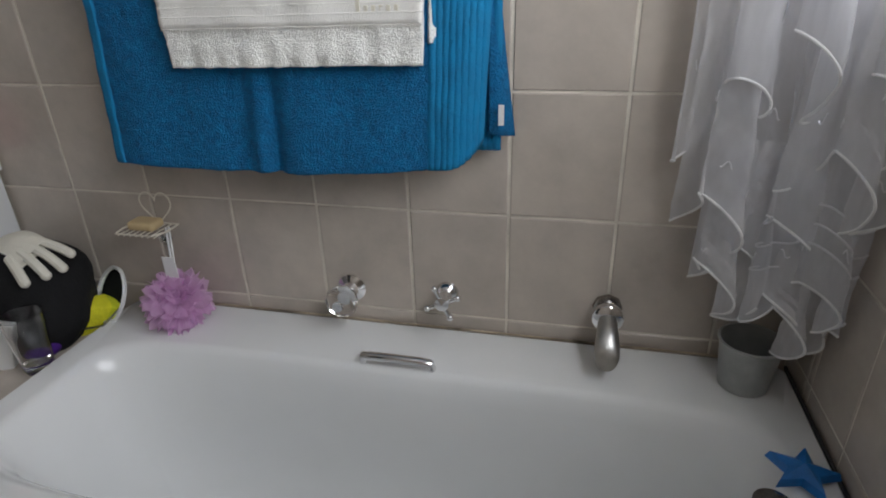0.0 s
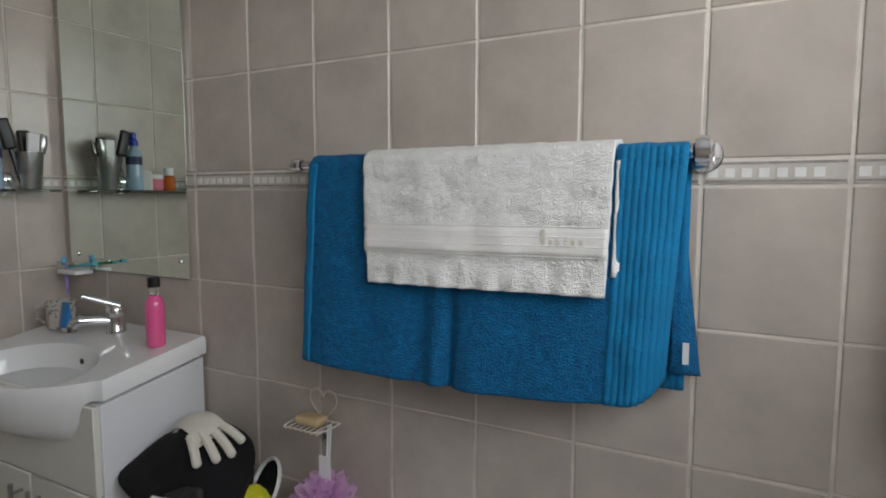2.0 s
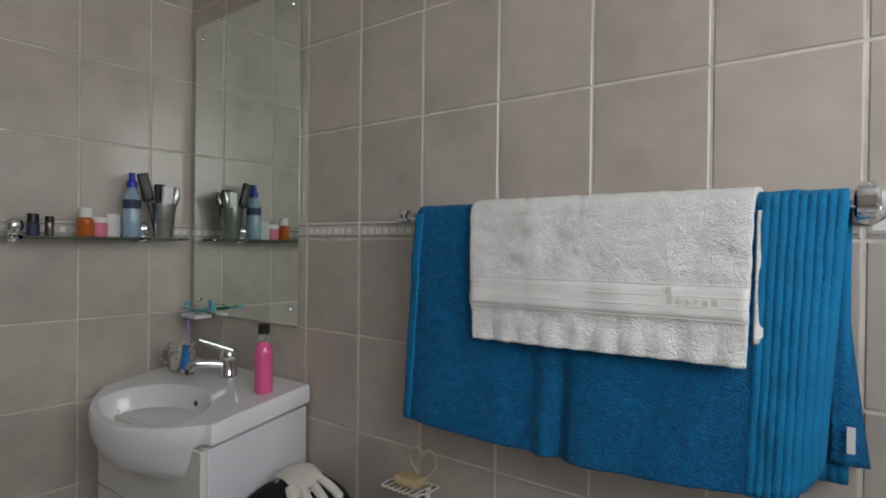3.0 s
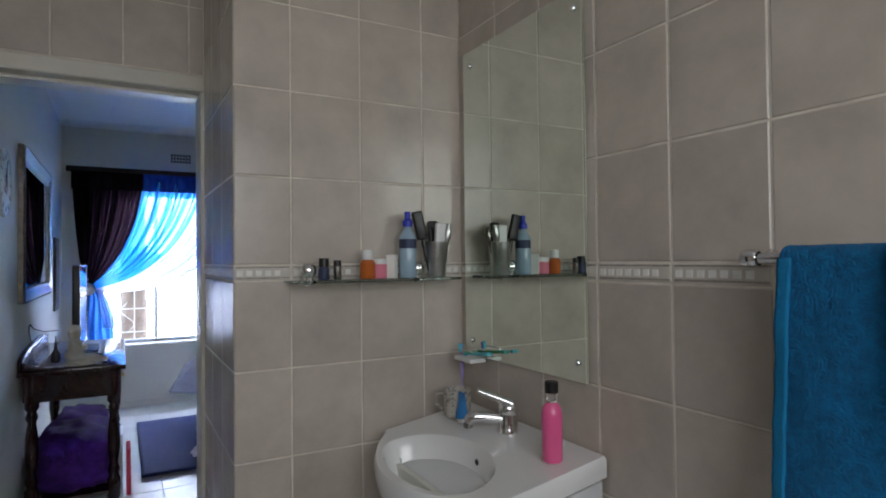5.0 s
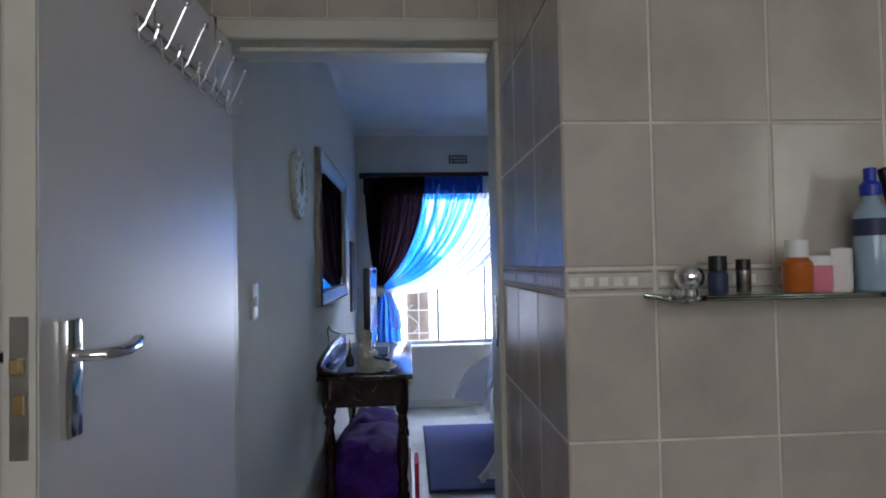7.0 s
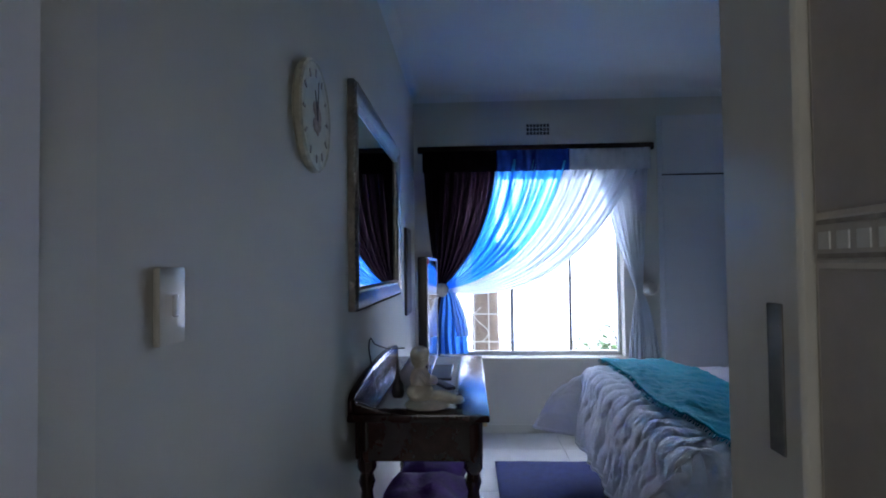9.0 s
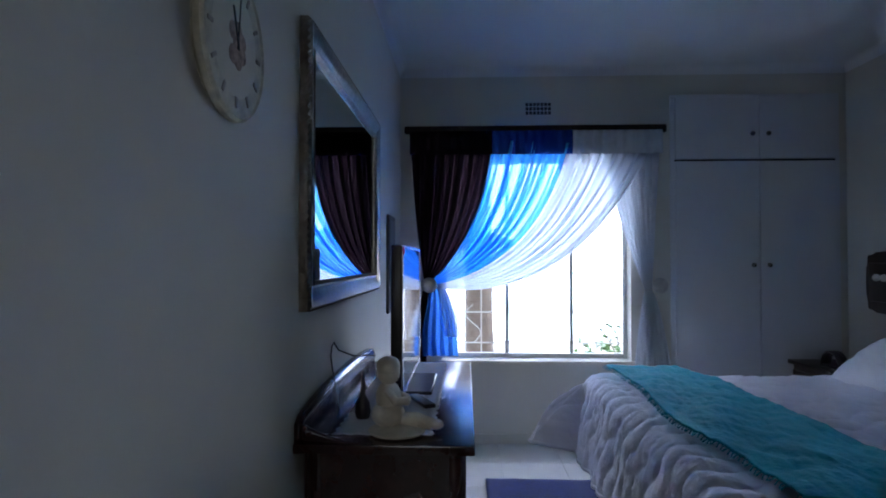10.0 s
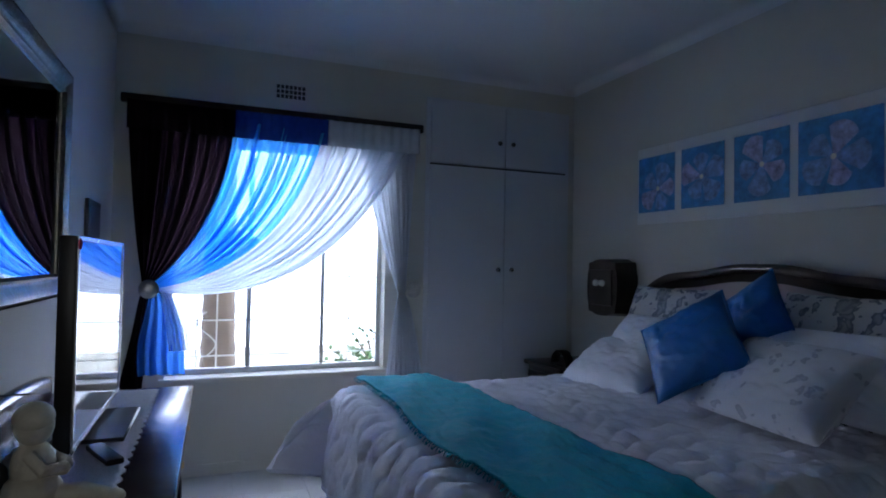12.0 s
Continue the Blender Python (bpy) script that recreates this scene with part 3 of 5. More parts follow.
ledge = solid("tiled_ledge", box(B(), -1.24, TX0 - 0.003, 0.36, NY - 0.004, 0.005, RIM - 0.035, 0.004), M_TILE, "beige tiled ledge between the tub and the vanity", "ledge", "structure")

# taps over the tub
tapw = thing("bath_tap", "clear acrylic bath tap knob on a chrome stem", "tap", (-0.343, NY, 0.665))
turn_s = Matrix.Rotation(radians(90), 3, "X")
part("rosette", lathe(B(), [(0.02, 0), (0.03, 0.003), (0.032, 0.008), (0.018, 0.016), (0.012, 0.04), (0.012, 0.05)], 24, (0, -0.001, 0), turn_s), M_CHROME, tapw)
part("knob", lathe(B(), [(0.014, 0.045), (0.031, 0.05), (0.036, 0.066), (0.033, 0.08), (0.02, 0.088), (0.0, 0.089)], 10, (0, -0.002, 0), turn_s), M_GLASS, tapw, "faceted clear knob")
part("cap", lathe(B(), [(0.012, 0.089), (0.011, 0.094), (0.0, 0.095)], 14, (0, -0.002, 0), turn_s), M_CHROME, tapw)
tapc = thing("bath_tap", "chrome cross-handle bath tap on the tiled wall", "tap", (-0.128, NY, 0.672))
part("rosette", lathe(B(), [(0.018, 0), (0.026, 0.003), (0.024, 0.01), (0.014, 0.018), (0.012, 0.05), (0.015, 0.056), (0.0, 0.06)], 22, (0, -0.001, 0), turn_s), M_CHROME, tapc)
for a in (25, 115):
    c, s = cos(radians(a)), sin(radians(a))
    bm = B()
    rod(bm, (-0.036 * c, -0.05, -0.036 * s), (0.036 * c, -0.05, 0.036 * s), 0.005, n=10)
    ball(bm, (0.036 * c, -0.05, 0.036 * s), 0.0075, 10), ball(bm, (-0.036 * c, -0.05, -0.036 * s), 0.0075, 10)
    part("handle", bm, M_CHROME, tapc)
spout = thing("bath_spout", "worn chrome bath spout on the tiled wall", "spout", (0.203, NY, 0.672))
part("flange", lathe(B(), [(0.022, 0), (0.03, 0.002), (0.028, 0.01), (0.018, 0.013)], 8, (0, -0.001, 0), turn_s), M_DARKCHROME, spout)
part("collar", lathe(B(), [(0.02, 0.01), (0.021, 0.03), (0.029, 0.036), (0.03, 0.05), (0.022, 0.056)], 22, (0, -0.001, 0), turn_s), M_CHROME, spout)
bm = B()
pr = [(0.0, -0.05, 0.0, 0.018), (0.0, -0.068, -0.004, 0.019), (0, -0.088, -0.012, 0.021), (0, -0.108, -0.024, 0.023), (0, -0.122, -0.036, 0.023), (0, -0.128, -0.043, 0.02)]
sheet(bm, lambda u, v: (pr[round(v * 5)][3] * cos(2 * pi * u), pr[round(v * 5)][1] + 0.35 * pr[round(v * 5)][3] * sin(2 * pi * u), pr[round(v * 5)][2] + 0.94 * pr[round(v * 5)][3] * sin(2 * pi * u)), 18, 5, wrap=True)
bmesh.ops.holes_fill(bm, edges=[e for e in bm.edges if e.is_boundary], sides=40)
part("nozzle", bm, M_STEEL, spout)

# towel rail with towels
RZ, RY = 1.385, 1.015
rail = thing("towel_rail", "chrome towel rail with round end mounts on the tiles", "towel rail", (0, 0, 0))
part("bar", rod(B(), (-0.815, RY, RZ), (0.0, RY, RZ), 0.009), M_CHROME, rail)
for x in (-0.815, 0.003):
    bm = B()
    q = 1.0 if x > -0.5 else 0.55
    lathe(bm, [(0.026 * q, 0.0), (0.028 * q, 0.006), (0.02 * q, 0.014), (0.016 * q, 0.03), (0.017 * q, 0.05)], 22, (x, NY - 0.0005, RZ), turn_s)
    lathe(bm, [(0.017 * q, -0.012), (0.026 * q, -0.008), (0.028 * q, 0.0), (0.027 * q, 0.012), (0.021 * q, 0.016), (0.018 * q, 0.011), (0.0, 0.009)], 22, (x, RY, RZ), Matrix.Rotation(radians(90), 3, "Y"))
    part("mount", bm, [M_CHROME], rail)
part("end_socket", lathe(B(), [(0.0, 0.0), (0.0165, 0.0), (0.0185, 0.004), (0.0, 0.004)], 22, (0.0105, RY, RZ), Matrix.Rotation(radians(90), 3, "Y")), M_BLACKP, rail, "dark open end of the rail")


def drape(zf, zb, rh, rv, lean, fold, seed, skew, turn_in=None):
    """Cloth over the bar, by its place along the bar and a way down: 0 is the front hem, 1 the back hem."""
    def fn(x, v):
        if v < 0.62:
            d = 1 - v / 0.62
            k = d ** 0.85
            w = fold * k * (sin(x * 19 + seed) + 0.6 * sin(x * 37 + seed * 2)) + 0.004 * fuzz(x * 9, d * 4, seed, 2) + 0.0016 * fuzz(x, d * 0.42, seed, 75)
            w += 0.011 * k * (math.exp(-((x + 0.43) / 0.018) ** 2) - math.exp(-((x + 0.4) / 0.016) ** 2)) if turn_in else 0.0
            b = max(0.0, (x - turn_in) / 0.07) if turn_in else 0.0
            z = RZ + (zf(x) - RZ) * d + 0.035 * b * b * k
            return (x + skew(x) * d - 0.012 * b * b * k, RY - rh - lean * k - w + 0.055 * b * b * k, z)
        if v < 0.7:
            a = (v - 0.62) / 0.08 * pi
            return (x, RY - rh * cos(a) * (1.0 if a < pi / 2 else 0.8), RZ + rv * sin(a) + 0.0016 * fuzz(x, a, seed, 60))
        d = (v - 0.7) / 0.3
        return (x, min(NY - 0.012, RY + 0.8 * rh + 0.5 * fold * sin(x * 12 + seed) * d), RZ + (zb - RZ) * d)
    return fn


blue = drape(lambda x: 0.978 - 0.014 * sin((x + 0.755) * 4.4) + 0.018 * (x + 0.755), 1.0, 0.028, 0.015, 0.045, 0.006, 1.0, lambda x: 0.008 - 0.028 * (x + 0.745), -0.085)
tw = thing("bath_towel", "blue terry bath towel folded over the towel rail", "towel", (0, 0, 0), "hanging towels")
part("cloth", sheet(B(), lambda u, v: blue(-0.748 + 0.635 * u, v), 190, 130), M_BLUET, tw, thick=0.009)


def ribbed(u, v):
    x, y, z = blue(-0.113 + 0.098 * u, v)
    return (x, y - 0.0035 * abs(sin(u * pi * 9)), z)


part("ribbed_border", sheet(B(), ribbed, 90, 60), M_BLUERIB, tw, "ribbed woven blue border", thick=0.009)
part("inner_fold", sheet(B(), lambda u, v: (-0.036 + 0.006 * u + (0.034 * u + 0.004) * v ** 1.3, 1.022 + 0.03 * u + 0.006 * sin(u * 4 + v * 3), RZ - 0.006 - (0.345 + 0.012 * u) * v), 10, 30), M_BLUET, tw, thick=0.01)
part("care_label", box(B(), -0.0135, -0.004, 1.012, 1.0145, 1.05, 1.085), M_WHITEP, tw, "small white care label")
part("hem", sheet(B(), lambda u, v: tuple(Vector(blue(-0.7495 + 0.02 * v, 0.62 * u)) + Vector((0, -0.0065, 0))), 40, 4), M_BLUERIB, tw, thick=0.004)

white = drape(lambda x: 1.154 + 0.014 * (x + 0.575), 1.2, 0.043, 0.022, 0.034, 0.002, 3.0, lambda x: 0.03 - 0.066 * (x + 0.6))
hw = thing("hand_towel", "white terry hand towel with a woven band over the blue towel", "towel", (0, 0, 0), "hanging towels")


def white_front(u, v):
    """Gathers under the woven band, where the hem is tighter than the pile."""
    x, y, z = white(-0.602 + 0.482 * u, v)
    return (x, y - (0.005 * abs(sin(u * 31)) ** 2 * (1 - v / 0.13) if v < 0.13 else 0.0), z)


part("cloth", sheet(B(), white_front, 150, 110), M_WHITET, hw, thick=0.009)
part("woven_band", sheet(B(), lambda u, v: tuple(Vector(white(-0.602 + 0.482 * u, 0.17 + 0.125 * v)) + Vector((0, -0.0062, 0))), 60, 6), M_WHITEBAND, hw, "flat woven white band", thick=0.003)
for v0 in (0.165, 0.215, 0.255, 0.3):
    part("woven_line", tube(B(), [Vector(white(-0.602 + 0.482 * k / 40, v0)) + Vector((0, -0.0075, 0)) for k in range(41)], 0.0014, 5), M_WHITEBAND, hw)
for k in range(6):
    bm = B()
    px = Vector(white(-0.232 + k * 0.013, 0.22))
    box(bm, px.x, px.x + 0.007, px.y - 0.0084, px.y - 0.0072, px.z, px.z + (0.026 if k == 0 else 0.009), 0.0008)
    part("embroidery", bm, M_GOLD, hw, "gold embroidered motif")
part("back_corner", sheet(B(), lambda u, v: (-0.118 + 0.018 * u, RY - 0.036 - 0.02 * v + 0.012 * u, RZ - 0.01 - 0.185 * v), 4, 20), M_WHITET, hw, thick=0.007)

# mirror over the basin
mir = thing("bathroom_mirror", "frameless rectangular mirror screwed to the tiled wall", "mirror", (-1.522, NY - 0.004, 1.095))
part("mirror_plate", box(B(), -0.272, 0.272, -0.005, -0.0005, 0, 0.935), M_MIRROR, mir)
for x in (-0.235, 0.235):
    for z in (0.045, 0.89):
        part("screw", lathe(B(), [(0.0, 0.0075), (0.007, 0.0065), (0.008, 0.004), (0.008, 0.001)], 14, (x, -0.004, z), turn_s), M_CHROME, mir)

# toothbrush ledge under the mirror
tb = thing("toothbrush_shelf", "small white plastic shelf with a wire rail under the mirror", "shelf", (-1.73, NY - 0.01, 1.09))
part("tray", box(B(), -0.045, 0.05, -0.055, 0, -0.007, 0.006, 0.004, 2), M_WHITEP, tb)
part("rail", tube(B(), [(-0.043, -0.004, 0.005), (-0.043, -0.052, 0.028), (0.048, -0.052, 0.028), (0.048, -0.004, 0.005)], 0.002, 6), M_STEEL, tb)


def brush(label, x, y, z, rx, ry, m):
    t = thing("toothbrush", label, "toothbrush", (x, y, z), "toothbrushes")
    t.matrix_basis = pose(x, y, z, rx, ry, 0)
    part("handle", tube(B(), [(0, 0, 0), (0, 0.002, 0.05), (0, -0.001, 0.1), (0, 0, 0.14)], 0.005, 8), m, t)
    part("bristles", box(B(), -0.005, 0.005, -0.013, -0.002, 0.118, 0.143, 0.002), M_TEAL, t, "pale blue bristles")


brush("lilac toothbrush standing upright in the shelf", -1.765, NY - 0.045, 0.99, 0, 3, M_LILAC)
brush("green and white toothbrush lying on the shelf", -1.76, NY - 0.035, 1.103, 0, 84, M_GREENP)
brush("teal toothbrush leaning on the shelf edge", -1.735, NY - 0.05, 1.103, 0, 82, M_TEAL)

# glass shelf with toiletries
SHZ = 1.332
gs = thing("glass_shelf", "narrow greenish glass shelf on the tiled wall", "shelf", (WX, 0.77, SHZ))
part("plate", box(B(), 0.002, 0.105, -0.255, 0.25, -0.004, 0.004, 0.001), M_GREENGLASS, gs)
for y in (-0.198, 0.13):
    bm = B()
    rod(bm, (0.0, y, 0.0), (0.03, y, 0.0), 0.013), ball(bm, (0.045, y, 0.03), 0.023, 16), rod(bm, (0.045, y, -0.008), (0.045, y, 0.012), 0.017, 0.012)
    part("bracket", bm, M_CHROME, gs, "ball-shaped chrome shelf bracket")
TOP = SHZ + 0.0045


def bottle(name, label, x, y, z, prof, m, cap=None, cap_m=None, cat="bottle", n=20):
    t = thing(name, label, cat, (x, y, z))
    part("body", lathe(B(), prof, n), m, t)
    if cap:
        part("cap", lathe(B(), cap, n), cap_m, t)
    return t


bottle("nail_polish_bottle", "small dark nail polish bottle on the glass shelf", WX + 0.06, 0.61, TOP, [(0.014, 0), (0.015, 0.003), (0.015, 0.03), (0.012, 0.034)], M_LABEL, [(0.014, 0.0345), (0.0135, 0.058), (0, 0.059)], M_BLACKP)
bottle("lip_balm_tube", "small silver-capped tube on the glass shelf", WX + 0.07, 0.645, TOP, [(0.01, 0), (0.011, 0.003), (0.011, 0.035)], M_DARKCHROME, [(0.011, 0.0355), (0.0105, 0.052), (0, 0.053)], M_BLACKP)
bottle("medicine_bottle", "orange medicine bottle with a white cap on the shelf", WX + 0.065, 0.735, TOP, [(0.02, 0), (0.022, 0.003), (0.022, 0.045), (0.015, 0.053)], M_ORANGE, [(0.016, 0.0535), (0.0165, 0.08), (0, 0.081)], M_WHITEP)
bottle("cream_jar", "pink round cream jar standing on the glass shelf", WX + 0.05, 0.775, TOP, [(0.022, 0), (0.024, 0.004), (0.024, 0.04)], M_PINKTUB, [(0.025, 0.0405), (0.025, 0.055), (0, 0.057)], M_WHITEP, "jar")
bottle("soap_box", "pale pink soap carton on the glass shelf", WX + 0.06, 0.812, TOP, [(0.016, 0), (0.018, 0.004), (0.018, 0.066), (0.0, 0.068)], M_WHITEBAND, cat="carton", n=4)
spray = bottle("spray_bottle", "pale blue spray bottle with a blue nozzle on the shelf", WX + 0.062, 0.862, TOP, [(0.023, 0), (0.025, 0.005), (0.025, 0.12), (0.012, 0.14), (0.011, 0.148)], M_BLUELIQ, [(0.015, 0.1485), (0.015, 0.165), (0.009, 0.172), (0.009, 0.192), (0, 0.194)], M_BLUECAP)
part("label_band", lathe(B(), [(0.0256, 0.085), (0.0256, 0.112)], 20), M_LABEL, spray, "dark printed label")
cup = thing("steel_tumbler", "tapered brushed steel tumbler holding combs and brushes", "tumbler", (WX + 0.066, 0.955, TOP))
part("body", lathe(B(), [(0.025, 0), (0.027, 0.003), (0.036, 0.105), (0.034, 0.105), (0.025, 0.006), (0.0, 0.006)], 28), M_STEEL, cup)
for nm, lab, cat, dx, dy, rx, ry, m, hh in (("hair_comb", "black wide hair comb standing in the steel tumbler", "comb", 0.0, -0.02, 14, 0, M_BLACKP, 0.19), ("hairbrush", "black hairbrush standing in the steel tumbler", "hairbrush", -0.012, 0.01, 3, -6, M_BLACKP, 0.16), ("comb_handle", "white plastic comb handle in the steel tumbler", "comb", 0.008, 0.0, -2, 4, M_WHITEP, 0.15), ("scissors", "small steel scissors standing in the tumbler", "scissors", 0.012, 0.012, -8, 3, M_STEEL, 0.15), ("makeup_brush", "grey makeup brush standing in the tumbler", "brush", 0.0, 0.016, -10, -4, M_DARKCHROME, 0.145)):
    t = thing(nm, lab, cat)
    t.matrix_basis = pose(WX + 0.066 + dx, 0.955 + dy, TOP + 0.01, rx, ry, 0)
    bm = B()
    box(bm, -0.004, 0.004, -0.006, 0.006, 0, hh * 0.55, 0.002)
    part("handle", bm, m, t)
    bm = B()
    if cat in ("comb", "hairbrush"):
        box(bm, -0.008, 0.008, -0.016, 0.016, hh * 0.55, hh, 0.006, 3)
    else:
        lathe(bm, [(0.006, hh * 0.55), (0.011, hh * 0.7), (0.012, hh * 0.85), (0.006, hh)], 12)
    part("head", bm, m, t)

# vanity with basin
VX0, VX1, VY, VZ = -1.782, -1.198, 0.79, 0.932
van = thing("vanity_cabinet", "white vanity cabinet with two doors under the basin", "cabinet", (VX0, NY - 0.008, 0))
W = VX1 - VX0
VD = NY - 0.008 - VY
bm = box(B(), 0.012, W - 0.012, -VD, 0, 0.0, VZ - 0.09, 0.002)
for v in bm.verts:
    if v.co.z > 0.5 and v.co.y > -0.1:
        v.co.z += 0.045
part("carcass", bm, M_CAB, van)
part("front_rail", box(B(), 0.013, W - 0.013, -VD - 0.018, -VD - 0.001, 0.63, VZ - 0.091, 0.002), M_CABDOOR, van)
for x0, x1, hx in ((0.013, W / 2 - 0.002, W / 2 - 0.04), (W / 2 + 0.002, W - 0.013, W / 2 + 0.04)):
    d = part("cabinet_door", box(B(), x0, x1, -VD - 0.018, -VD - 0.001, 0.06, 0.625, 0.003), M_CABDOOR, van)
    bm = B()
    rod(bm, (hx, -VD - 0.045, 0.45), (hx, -VD - 0.045, 0.6), 0.006, n=12)
    for z in (0.475, 0.575):
        rod(bm, (hx, -VD - 0.018, z), (hx, -VD - 0.045, z), 0.004, n=10)
    part("handle", bm, M_STEEL, d, "brushed steel bar handle")
bas = thing("wash_basin", "white ceramic wash basin with a bowed front", "basin", (VX0, NY - 0.008, VZ - 0.075))


def outline(k, n, grow=0.0, bow=1.0):
    """The basin's outline: straight sides and back, front bowing out in the middle."""
    u = k / n
    if u < 0.5:
        s = u / 0.5
        x = s * W
        q = min(1.0, max(0.0, (s - 0.03) / 0.94))
        return x, -VD - 0.005 - bow * 0.12 * sin(pi * q) ** 0.75 - grow
    if u < 0.65:
        return W, -VD + (u - 0.5) / 0.15 * VD
    if u < 0.85:
        return W - (u - 0.65) / 0.2 * W, 0.0
    return 0.0, -(u - 0.85) / 0.15 * VD


n_ = 120
bm = B()
bcx, bcy = W / 2, -VD - 0.012
levels = []
for z, bow, sc in ((-0.09, 0.15, 0.62), (-0.07, 0.5, 0.74), (-0.035, 0.8, 0.84), (0.0, 0.93, 0.9), (0.022, 0.98, 0.955)):
    levels.append([(bcx + (outline(k, n_, 0, bow)[0] - bcx) * (sc if outline(k, n_)[1] < -VD + 0.001 and outline(k, n_)[1] < -VD - 0.004 else 1.0), outline(k, n_, 0, bow)[1], max(z, 0.028) if outline(k, n_)[1] > -VD - 0.012 else z) for k in range(n_)])
levels.append([(*outline(k, n_), 0.04) for k in range(n_)])
levels.append([(*outline(k, n_), 0.068) for k in range(n_)])
levels.append([(bcx + (outline(k, n_)[0] - bcx) * 0.985, -VD / 2 + (outline(k, n_)[1] + VD / 2) * 0.985, 0.075) for k in range(n_)])


def bowl(k, f, z):
    a = math.atan2(outline(k, n_)[1] - bcy, outline(k, n_)[0] - bcx)
    return (bcx + 0.2 * f * cos(a), bcy + (0.085 if sin(a) < 0 else 0.135) * f * sin(a), z)


for f, z in ((1.02, 0.073), (0.99, 0.067), (0.95, 0.045), (0.88, 0.005), (0.75, -0.04), (0.5, -0.065), (0.1, -0.07)):
    levels.append([bowl(k, f, z) for k in range(n_)])
vr = [[bm.verts.new(p) for p in r] for r in levels]
for a, b in zip(vr, vr[1:]):
    for k in range(n_):
        bm.faces.new((a[k], a[(k + 1) % n_], b[(k + 1) % n_], b[k]))
bm.faces.new(vr[-1])
for v in bm.verts:                                # the rim falls towards the front
    v.co.z += 0.015 + 0.16 * v.co.y
part("bowl", bm, M_CERAMIC, bas)
part("overflow", lathe(B(), [(0.006, 0), (0.0085, 0.002), (0.006, 0.004), (0.0, 0.002)], 14, (bcx + 0.02, bcy + 0.126, 0.025), turn_s), M_BLACKLINE, bas, "dark overflow hole")

tap = thing("basin_mixer_tap", "chrome single-lever mixer tap on the basin", "tap", (-1.487, 1.012, VZ + 0.002), rz=-28)
part("body", lathe(B(), [(0.026, 0), (0.027, 0.005), (0.024, 0.012), (0.022, 0.05), (0.025, 0.054), (0.026, 0.066), (0.022, 0.078), (0.012, 0.086), (0, 0.088)], 24), M_CHROME, tap)
part("spout", tube(B(), [(0, -0.01, 0.036), (0, -0.05, 0.042), (0, -0.085, 0.044), (0, -0.1, 0.04), (0, -0.106, 0.028)], 0.0135, 14), M_CHROME, tap)
part("aerator", lathe(B(), [(0.012, 0), (0.0125, 0.012), (0, 0.013)], 16, (0, -0.106, 0.016)), M_DARKCHROME, tap)
bm = B()
sheet(bm, lambda u, v: ((0.02 - 0.009 * v) * cos(2 * pi * u), 0.008 - 0.088 * v + 0.004 * sin(2 * pi * u), 0.078 + 0.034 * v + (0.012 - 0.006 * v) * sin(2 * pi * u)), 16, 8, wrap=True)
bmesh.ops.holes_fill(bm, edges=[e for e in bm.edges if e.is_boundary], sides=40)
part("lever", bm, M_CHROME, tap)
sb = thing("hand_soap_bottle", "tall bottle of bright pink hand soap with a black cap", "bottle", (-1.27, 0.978, VZ))
part("body", lathe(B(), [(0.021, 0), (0.0235, 0.004), (0.0235, 0.105), (0.02, 0.122), (0.012, 0.132), (0.0, 0.132)], 24), M_PINKSOAP, sb)
part("neck", lathe(B(), [(0.013, 0.1325), (0.012, 0.148), (0.012, 0.153)], 18), M_GLASS, sb)
part("cap", lathe(B(), [(0.0, 0.1535), (0.0155, 0.1535), (0.0155, 0.176), (0.013, 0.179), (0.0, 0.179)], 18), M_BLACKP, sb)
mug = thing("toothbrush_mug", "speckled mug with a blue tube beside the basin tap", "mug", (-1.705, 0.985, VZ - 0.001))
part("body", lathe(B(), [(0.034, 0), (0.038, 0.004), (0.04, 0.08), (0.037, 0.08), (0.034, 0.008), (0.0, 0.008)], 24), M_MUG, mug)
part("handle", tube(B(), [(-0.03, -0.026, 0.065), (-0.05, -0.04, 0.06), (-0.052, -0.042, 0.03), (-0.032, -0.028, 0.015)], 0.005, 8), M_MUG, mug)
tp = thing("toothpaste_tube", "blue toothpaste tube beside the speckled mug", "tube", (-1.645, 0.965, VZ))
part("tube_body", sheet(B(), lambda u, v: (0.02 * cos(2 * pi * u) * (1 - 0.1 * v), 0.018 * sin(2 * pi * u) * (1 - 0.9 * v), 0.012 + 0.07 * v), 18, 8, wrap=True), mat("blue_tube", (0.03, 0.2, 0.5), 0.35), tp)
part("cap", lathe(B(), [(0.013, 0), (0.014, 0.012), (0.0, 0.0125)], 16), M_WHITEP, tp)

# hanging soap dish and puff
sd = thing("heart_soap_rack", "cream wire soap rack with a heart back on the tiles", "soap rack", (-0.8, NY - 0.004, 0.79))
bm = B()
hp = [(0.04 * sin(t) ** 3, -0.004, 0.04 + 0.0028 * (13 * cos(t) - 5 * cos(2 * t) - 2 * cos(3 * t) - cos(4 * t))) for t in [k * 2 * pi / 36 for k in range(36)]]
tube(bm, hp, 0.0018, 6, True)
part("heart_back", bm, M_WIRE, sd)
bm = B()
tube(bm, [(-0.05, -0.005, 0.0), (0.05, -0.005, 0.0), (0.055, -0.05, 0.002), (0.04, -0.085, 0.004), (-0.05, -0.085, 0.004), (-0.06, -0.05, 0.002)], 0.002, 6, True)
for k in range(7):
    tube(bm, [(-0.045 + k * 0.015, -0.005, -0.002), (-0.045 + k * 0.015, -0.085, 0.0)], 0.0014, 5)
part("tray", bm, M_WIRE, sd)
